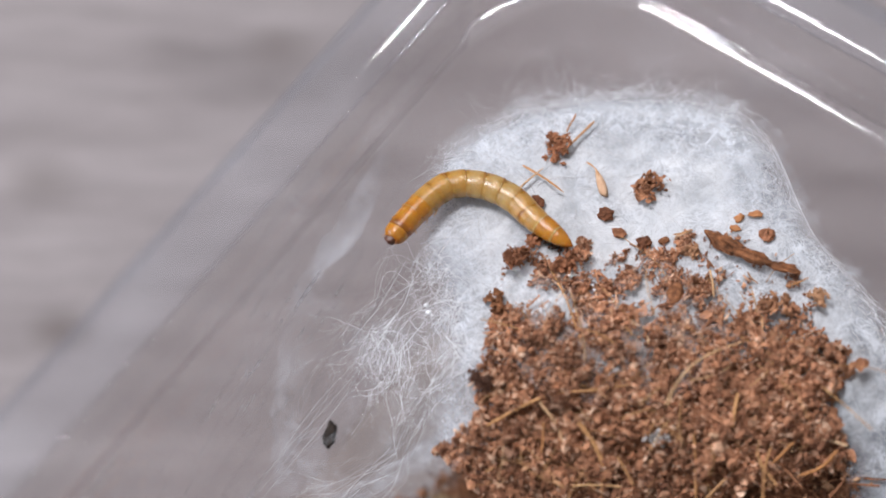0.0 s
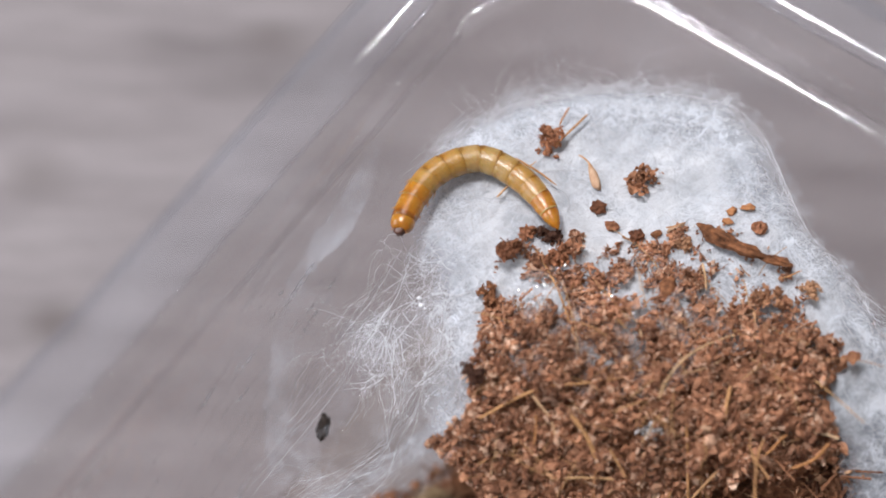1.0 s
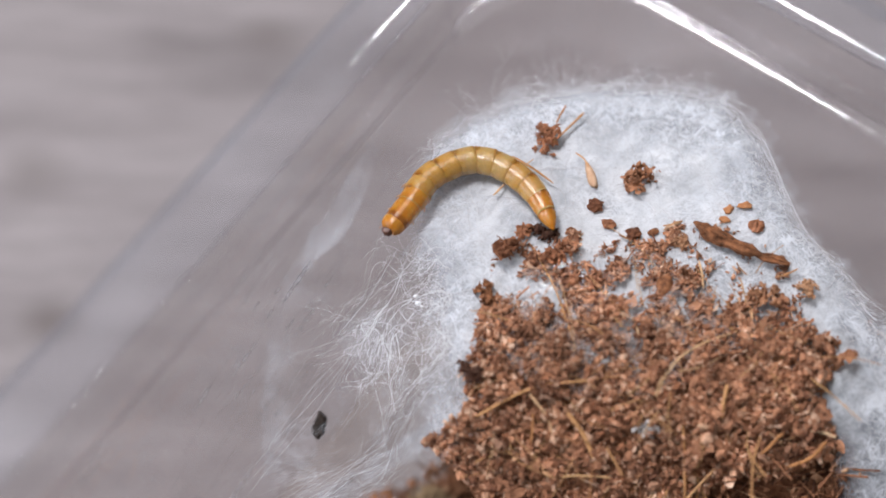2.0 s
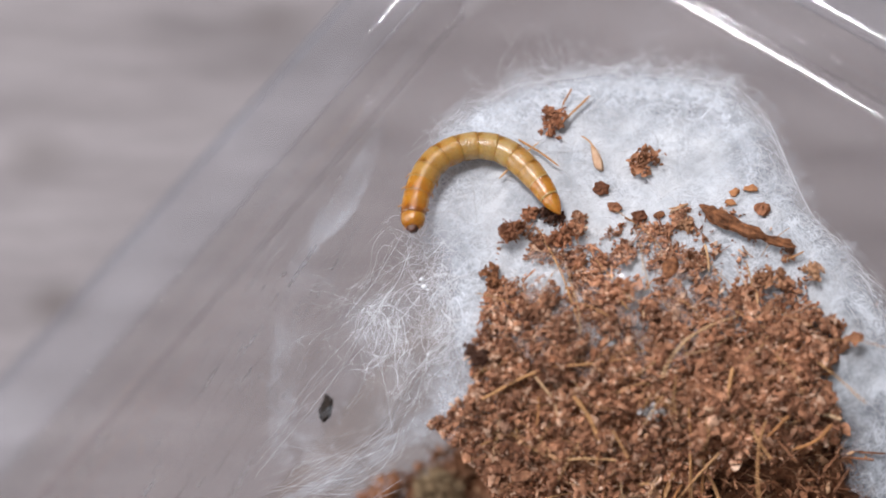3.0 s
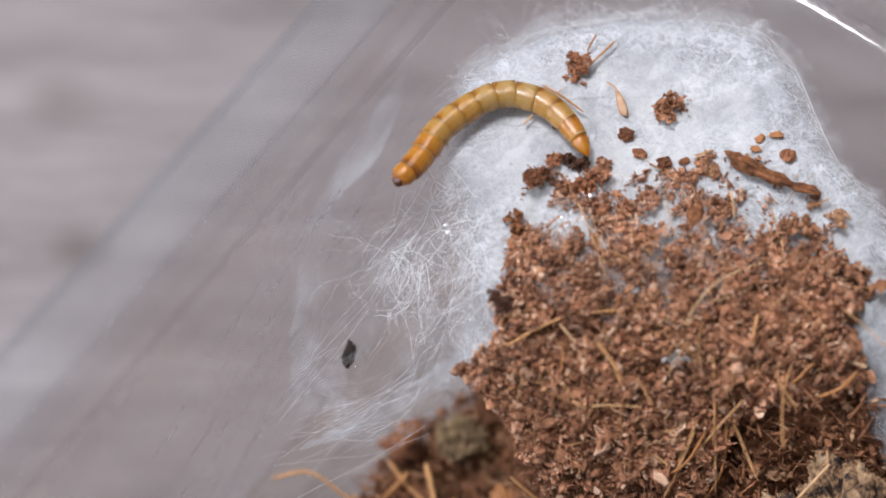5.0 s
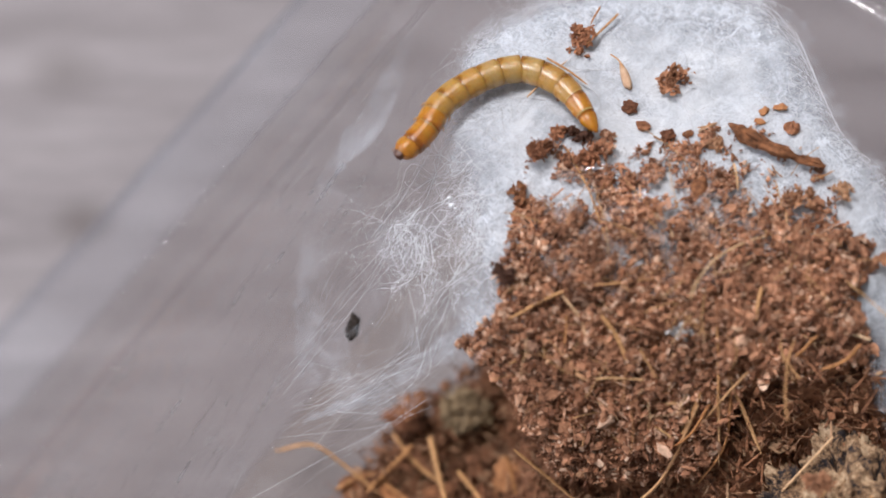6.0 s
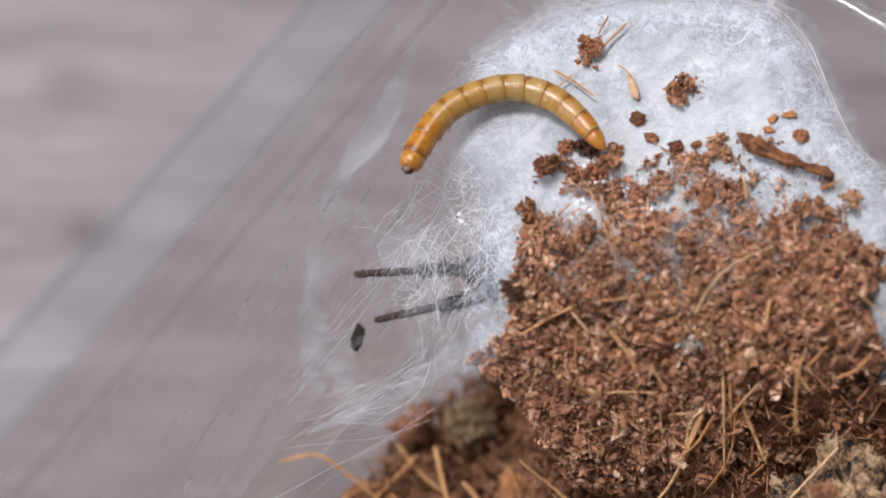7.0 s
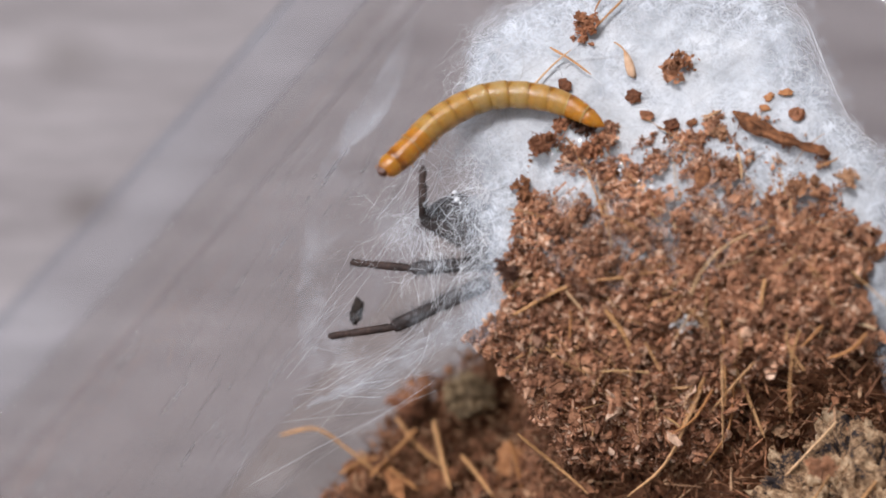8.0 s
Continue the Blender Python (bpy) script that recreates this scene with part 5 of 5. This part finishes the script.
SEGMENTS = [("head", 0.062, 0.80), ("thorax_segment", 0.092, 0.93), ("thorax_segment", 0.06, 0.98), ("thorax_segment", 0.062, 1.0)] + [("abdomen_segment", 0.0785, 1.02)] * 4 + [("abdomen_segment", 0.0785, 1.0), ("abdomen_segment", 0.0785, 0.97), ("abdomen_segment", 0.077, 0.91), ("abdomen_segment", 0.075, 0.79), ("tail_segment", 0.088, 0.54)]
RADIUS = 1.68


def worm_material(name, front, middle, rear, rough=0.3):
    """Translucent cuticle; its tone runs along the segment from front to rear."""
    m, n, l, b = material(name, rough, spec=0.5)
    t = n.new("ShaderNodeTexCoord")
    sep = n.new("ShaderNodeSeparateXYZ")
    l.new(t.outputs["Object"], sep.inputs[0])
    along = math_node(n, l, "ADD", math_node(n, l, "MULTIPLY", sep.outputs[0], 400.0), 0.5)
    f = noise_node(n, l, 900, 5, 0.65, t.outputs["Object"])
    along = math_node(n, l, "ADD", along, math_node(n, l, "MULTIPLY", math_node(n, l, "SUBTRACT", f, 0.5), 0.3))
    c = ramp(n, l, along, [(0.03, rear), (0.12, front), (0.40, middle), (0.66, middle), (0.95, front)])
    # the dark gut shows through in blotches
    g = noise_node(n, l, 420, 5, 0.65, t.outputs["Object"], 0.4)
    c = mix_colour(n, l, 0.6, c, ramp(n, l, g, [(0.36, (0.48, 0.46, 0.44)), (0.60, (1.0, 1.0, 1.0))]), "MULTIPLY")
    l.new(c, b.inputs["Base Color"])
    wet = noise_node(n, l, 700, 3, 0.6, t.outputs["Object"])
    l.new(math_node(n, l, "ADD", math_node(n, l, "MULTIPLY", wet, 0.35), rough - 0.17), b.inputs["Roughness"])
    b.inputs["Coat Weight"].default_value = 0.2
    b.inputs["Coat Roughness"].default_value = 0.16
    b.inputs["Subsurface Weight"].default_value = 0.4
    b.inputs["Subsurface Radius"].default_value = (0.0016, 0.0008, 0.0003)
    b.inputs["Subsurface Scale"].default_value = 1.0
    rings = noise_node(n, l, 1500, 4, 0.6, coords(n, l, (2.2, 0.7, 0.7)))
    pits = noise_node(n, l, 3200, 2, 0.6, t.outputs["Object"])
    bump(n, l, b, math_node(n, l, "ADD", rings, math_node(n, l, "MULTIPLY", pits, 0.6)), 0.45, 0.00016)
    return m


def lathe(profile, sides=32):
    V, F = [], []
    for x, r in profile:
        for k in range(sides):
            a = 2 * math.pi * k / sides
            V.append((x, r * math.cos(a), 0.9 * r * math.sin(a)))
    for i in range(len(profile) - 1):
        for k in range(sides):
            j = (k + 1) % sides
            F.append([i * sides + k, i * sides + j, (i + 1) * sides + j, (i + 1) * sides + k])
    F += [list(range(sides))[::-1], [(len(profile) - 1) * sides + k for k in range(sides)]]
    return np.array(V), F


def worm_line(t):
    return spline([(x, y, 26.2) for x, y in WORM[t]], 240)


worm = thing("mealworm", (0, 0, 24), "glossy amber mealworm with darker ringed segments curling on the silk", "mealworm")


def build_worm():
    amber = worm_material("amber_cuticle", (0.40, 0.222, 0.048), (0.44, 0.282, 0.10), (0.30, 0.135, 0.02))
    tawny = worm_material("tawny_cuticle", (0.42, 0.205, 0.03), (0.44, 0.245, 0.06), (0.25, 0.10, 0.011))
    orange = worm_material("orange_cuticle", (0.42, 0.155, 0.010), (0.46, 0.195, 0.018), (0.25, 0.08, 0.005), 0.24)
    ring = worm_material("ring_cuticle", (0.35, 0.175, 0.028), (0.37, 0.19, 0.034), (0.31, 0.14, 0.018))
    pale = worm_material("pale_ring_cuticle", (0.52, 0.33, 0.10), (0.58, 0.40, 0.16), (0.46, 0.27, 0.07))
    dark = plain_material("dark_mouthparts", (0.05, 0.018, 0.01), (0.13, 0.045, 0.02), 900, 0.4, 0.5)
    leg_mat = worm_material("leg_cuticle", (0.40, 0.15, 0.03), (0.50, 0.24, 0.07), (0.36, 0.13, 0.03))
    total = 30.5
    made = []
    for k, (name, share, width) in enumerate(SEGMENTS):
        L = share * total
        R = RADIUS * width
        mat = orange if k < 3 or k >= 11 else tawny if k in (3, 4, 5, 9, 10) else amber
        h = L / 2
        if name == "head":
            prof = [(-h - 0.28, 0.20), (-h - 0.20, 0.48), (-h * 0.92, 0.72), (-h * 0.65, 0.92), (-h * 0.2, 1.05), (h * 0.3, 1.09), (h * 0.7, 1.05), (h + 0.05, 0.97)]
        elif name == "tail_segment":
            prof = [(-h - 0.25, 1.18), (-h * 0.6, 1.22), (-h * 0.1, 1.0), (h * 0.5, 0.62), (h * 0.85, 0.28), (h * 1.05, 0.06)]
        else:
            prof = [(-h - 0.35, 0.93), (-h - 0.02, 0.955), (-h * 0.82, 0.98), (-h * 0.5, 0.995), (0, 1.012), (h * 0.5, 1.015), (h * 0.82, 1.0), (h * 0.97, 0.98), (h + 0.03, 0.95)]
        if k >= 9 and k < 12:
            prof = [(x, r * (1.0 - 0.055 * (k - 8) / 1.5 * x / h)) for x, r in prof]
        seg = mesh_object(name, *lathe([(x, r * R) for x, r in prof]), mat, worm, {"head": "shiny orange head capsule", "tail_segment": "pointed orange tail segment"}.get(name, ""))
        if 0 < k < 12:
            V, F = lathe([(x, r * (1.0 - 0.055 * max(k - 8, 0) / 1.5)) for x, r in ((h - (0.62 if k > 9 else 0.30), R * 0.97), (h - (0.54 if k > 9 else 0.24), R * 1.006), (h - 0.10, R * 1.012), (h + 0.00, R * 0.995), (h + 0.06, R * 0.95))])
            mesh_object("ring", V, F, pale if k > 9 else ring, seg, "pale yellow ring" if k > 9 else "narrow orange-brown ring")
        if name == "head":
            v, f = lump(3, (1.1, 1.5, 1.3), 0.2, 1.7, 3, 0.2)
            mesh_object("mouthparts", v + np.array((-h - 0.16, 0, 0.05)), f, dark, seg, "dark brown jaws")
            for s in (-1, 1):
                mesh_object("antenna", *tubes([(spline([(-h * 0.6, s * 0.6, 0.3), (-h - 0.25, s * 0.85, 0.35), (-h - 0.5, s * 0.95, 0.25)], 8), 0.06)], 6), leg_mat, seg)
        if name == "thorax_segment":
            for s in (-1, 1):
                mesh_object("leg", *tubes([(spline([(0, s * R * 0.75, -0.3), (-0.3, s * (R + (0.22 if s > 0 else 0.0)), -0.45), (-0.15 - 0.2 * k, s * (R + (0.42 if s > 0 else 0.1)), -0.6), (0.05 - 0.3 * k, s * (R + (0.5 if s > 0 else 0.1)), -0.9)], 10), np.linspace(0.16, 0.04, 10))], 6), leg_mat, seg)
        made.append(seg)
    return made


worm_segments = build_worm()


# ---- the spider under the silk: tip, bend and root of the legs that reach out, time by time ----
LEGS = {
    "front": (11.5, {0: [(8, -6.0), (14, -5), (20, -4)], 6.3: [(5, -6.5), (11, -5), (18, -4)], 6.4: [(-16.6, -9.1), (-8.7, -6.9), (-0.9, -4.5)], 6.5: [(-17.1, -11.3), (-8.7, -8.2), (-0.9, -5.5)], 6.8: [(-14.2, -5.6), (-7.3, -5.6), (-0.1, -5.5)],
                     7: [(-14.4, -4.5), (-7.5, -4.5), (0.0, -4.3)], 7.2: [(-14.4, -5.8), (-7.4, -5.8), (0.1, -5.6)], 7.3: [(-13.8, -3.6), (-7.4, -4.0), (-0.2, -4.4)], 7.5: [(-14.0, -4.7), (-8.0, -5.3), (-0.8, -4.5)], 8: [(-14.6, -6.4), (-9.7, -7.4), (-2.2, -7.0)]}),
    "second": (10.0, {0: [(8, -9.0), (14, -8), (20, -6)], 6.3: [(7, -9.5), (13, -8), (20, -6)], 6.4: [(-10.0, -11.3), (-5.9, -9.8), (0.9, -7.8)], 6.5: [(-11.4, -11.9), (-5.6, -10.3), (0.9, -8.2)], 7: [(-11.8, -10.0), (-5.1, -8.8), (1.0, -7.4)],
                      7.2: [(-11.5, -11.3), (-5.0, -10.1), (1.1, -8.7)], 7.3: [(-16.2, -12.6), (-8.8, -9.2), (-1.3, -4.1)], 7.5: [(-17.2, -16.1), (-8.3, -11.5), (-1.8, -8.4)], 8: [(-17.1, -15.7), (-9.0, -14.8), (-1.5, -11.0)]}),
    "third": (14.3, {0: [(9, 0.0), (14, -1), (20, -2)], 7.2: [(8, 0.0), (13, -1), (19, -2)], 7.4: [(-5.6, 5.6), (-5.4, -1.1), (-0.4, -4.4)], 8: [(-5.9, 5.4), (-5.8, -1.3), (-1.0, -4.6)]}),
}
PIECES_OF_LEG = [("tarsus", 2.8, 0.44), ("metatarsus", 5.4, 0.5), ("tibia", 6.0, 0.86), ("femur", 7.0, 1.0)]
spider = thing("spider", (0, 0, 3.6), "dark brown hairy spider hidden under the silk, legs reaching out", "spider")


def build_spider():
    dark = plain_material("dark_brown_hairy_cuticle", (0.012, 0.009, 0.009), (0.045, 0.030, 0.027), 1400, 0.6, 0.4, 0.6, 0.0003)
    tip = plain_material("brown_foot", (0.014, 0.010, 0.009), (0.070, 0.042, 0.034), 1400, 0.7, 0.3)
    v, f = lump(3, (8.0, 6.5, 4.0), 0.08, 1.2, 2)
    legs = {"body": [mesh_object("carapace", v, f, dark, spider)]}
    v, f = lump(3, (9.5, 7.0, 6.5), 0.06, 1.0, 4)
    legs["body"].append(mesh_object("abdomen", v, f, dark, spider))
    for leg in LEGS:
        legs[leg] = []
        for name, ln, r in PIECES_OF_LEG:
            x = np.linspace(0, ln, 9)
            rad = r * np.interp(x / ln, [0, 0.12, 0.5, 0.9, 1], [0.75, 0.95, 1.0, 0.95, 0.7])
            if name == "tarsus":
                rad = r * np.interp(x / ln, [0, 0.1, 0.3, 1], [0.35, 0.8, 1.0, 0.85])
            lines = [(np.stack([x, 0 * x, 0 * x], 1), rad)]
            V, F = tubes(lines, 10)
            hairs = []
            for _ in range(420 if r > 0.6 else 110):
                q = rng.uniform(0.05, 1) * ln
                a = rng.uniform(0, 6.3)
                d = np.array((-0.45, math.cos(a), math.sin(a)))
                b0 = np.array((q, r * 0.8 * math.cos(a), r * 0.8 * math.sin(a)))
                hairs.append((np.linspace(0, 1, 4)[:, None] * d * rng.uniform(0.2, 0.55 if r < 0.6 else 1.0) + b0, np.linspace(0.028, 0.008, 4)))
            piece = mesh_object(name, V, F, tip if name in ("tarsus", "metatarsus") else dark, spider)
            mesh_object("hairs", *tubes(hairs), dark, piece)["kind"] = "stuff"
            legs[leg].append(piece)
    return legs


spider_legs = build_spider()


def leg_poses(points, z):
    """Poses of the pieces of a leg, laid from its tip towards its root."""
    (tx, ty), (mx, my), (rx, ry) = points
    out = []
    p = Vector((tx, ty, z - 3.6 - 0.6))
    d1 = Vector((mx - tx, my - ty, 0.9)).normalized()
    d2 = Vector((rx - mx, ry - my, 0.5)).normalized()
    for (name, ln, r), d in zip(PIECES_OF_LEG, (d1, d1, d2, d2)):
        y = Vector((0, 0, 1)).cross(d).normalized()
        m = Matrix((d, y, d.cross(y))).transposed().to_4x4()
        m.translation = p * MM
        out.append(m)
        p = p + d * (ln - 0.15)
    return out


def segment_pose(line, a, b):
    """Pose of a segment that spans the shares a to b of the line, in the worm's space."""
    n = len(line) - 1
    p, q = line[int(round(a * n))], line[int(round(b * n))]
    c = line[int(round((a + b) / 2 * n))] * 0.5 + (p + q) * 0.25
    x = Vector(q - p).normalized()
    z = Vector((0, 0.0, 1))
    y = z.cross(x).normalized()
    z = x.cross(y)
    m = Matrix((x, y, z)).transposed().to_4x4()
    m.translation = Vector((c - np.array((0, 0, 24.0))) * MM)
    return m


def motions():
    edges = np.concatenate([[0], np.cumsum([s for _, s, _ in SEGMENTS])])
    edges = edges / edges[-1]
    lines = {t: worm_line(t) for t in WORM}
    for k, seg in enumerate(worm_segments):
        walk(seg, [(t, segment_pose(lines[t], edges[k], edges[k + 1])) for t in sorted(lines)])
    # the spider tugs at the mat: seconds, turn in degrees, shift in millimetres
    pivot = Matrix.Translation((22 * MM, 2 * MM, 22 * MM))
    tugs = [(0, (0, 0, 0), (0, 0, 0)), (6.3, (0, 0, 0), (0, 0, 0)), (6.4, (4.1, -3.4, -0.45), (0.6, -0.4, 0.2)), (6.5, (4.1, -3.4, -0.45), (0.6, -0.4, 0.2)), (7.0, (2.8, -3.6, -0.4), (0.45, -0.25, 0.15)),
            (7.2, (2.8, -3.6, -0.4), (0.45, -0.25, 0.15)), (7.35, (4.0, -4.1, -0.95), (-0.15, -0.9, 0.4)), (8.0, (3.8, -3.9, -0.6), (0.0, -0.95, 0.4))]
    for ob in [web, layer] + on_mat:
        rest = ob.matrix_basis.copy()
        walk(ob, [(t, pivot @ pose(*[c * MM for c in shift], *turn) @ pivot.inverted() @ rest) for t, turn, shift in tugs])
    for piece, back, up in zip(spider_legs["body"], (0.0, 7.5), (9.0, 8.5)):
        walk(piece, [(t, pose((x + back) * MM, (y - 0.15 * back) * MM, up * MM)) for t, x, y in ((0, 22, -6), (6.3, 20, -6), (6.42, 3.0, -5.0), (7.2, 3.0, -5.0), (7.38, -1.2, -1.2), (8, -1.2, -1.2))])
    for leg, (z, rows) in LEGS.items():
        poses = {t: leg_poses(q, z) for t, q in rows.items()}
        if 8 not in poses:
            poses[8] = poses[max(poses)]
        for k, piece in enumerate(spider_legs[leg]):
            walk(piece, [(t, poses[t][k]) for t in sorted(poses)])


motions()
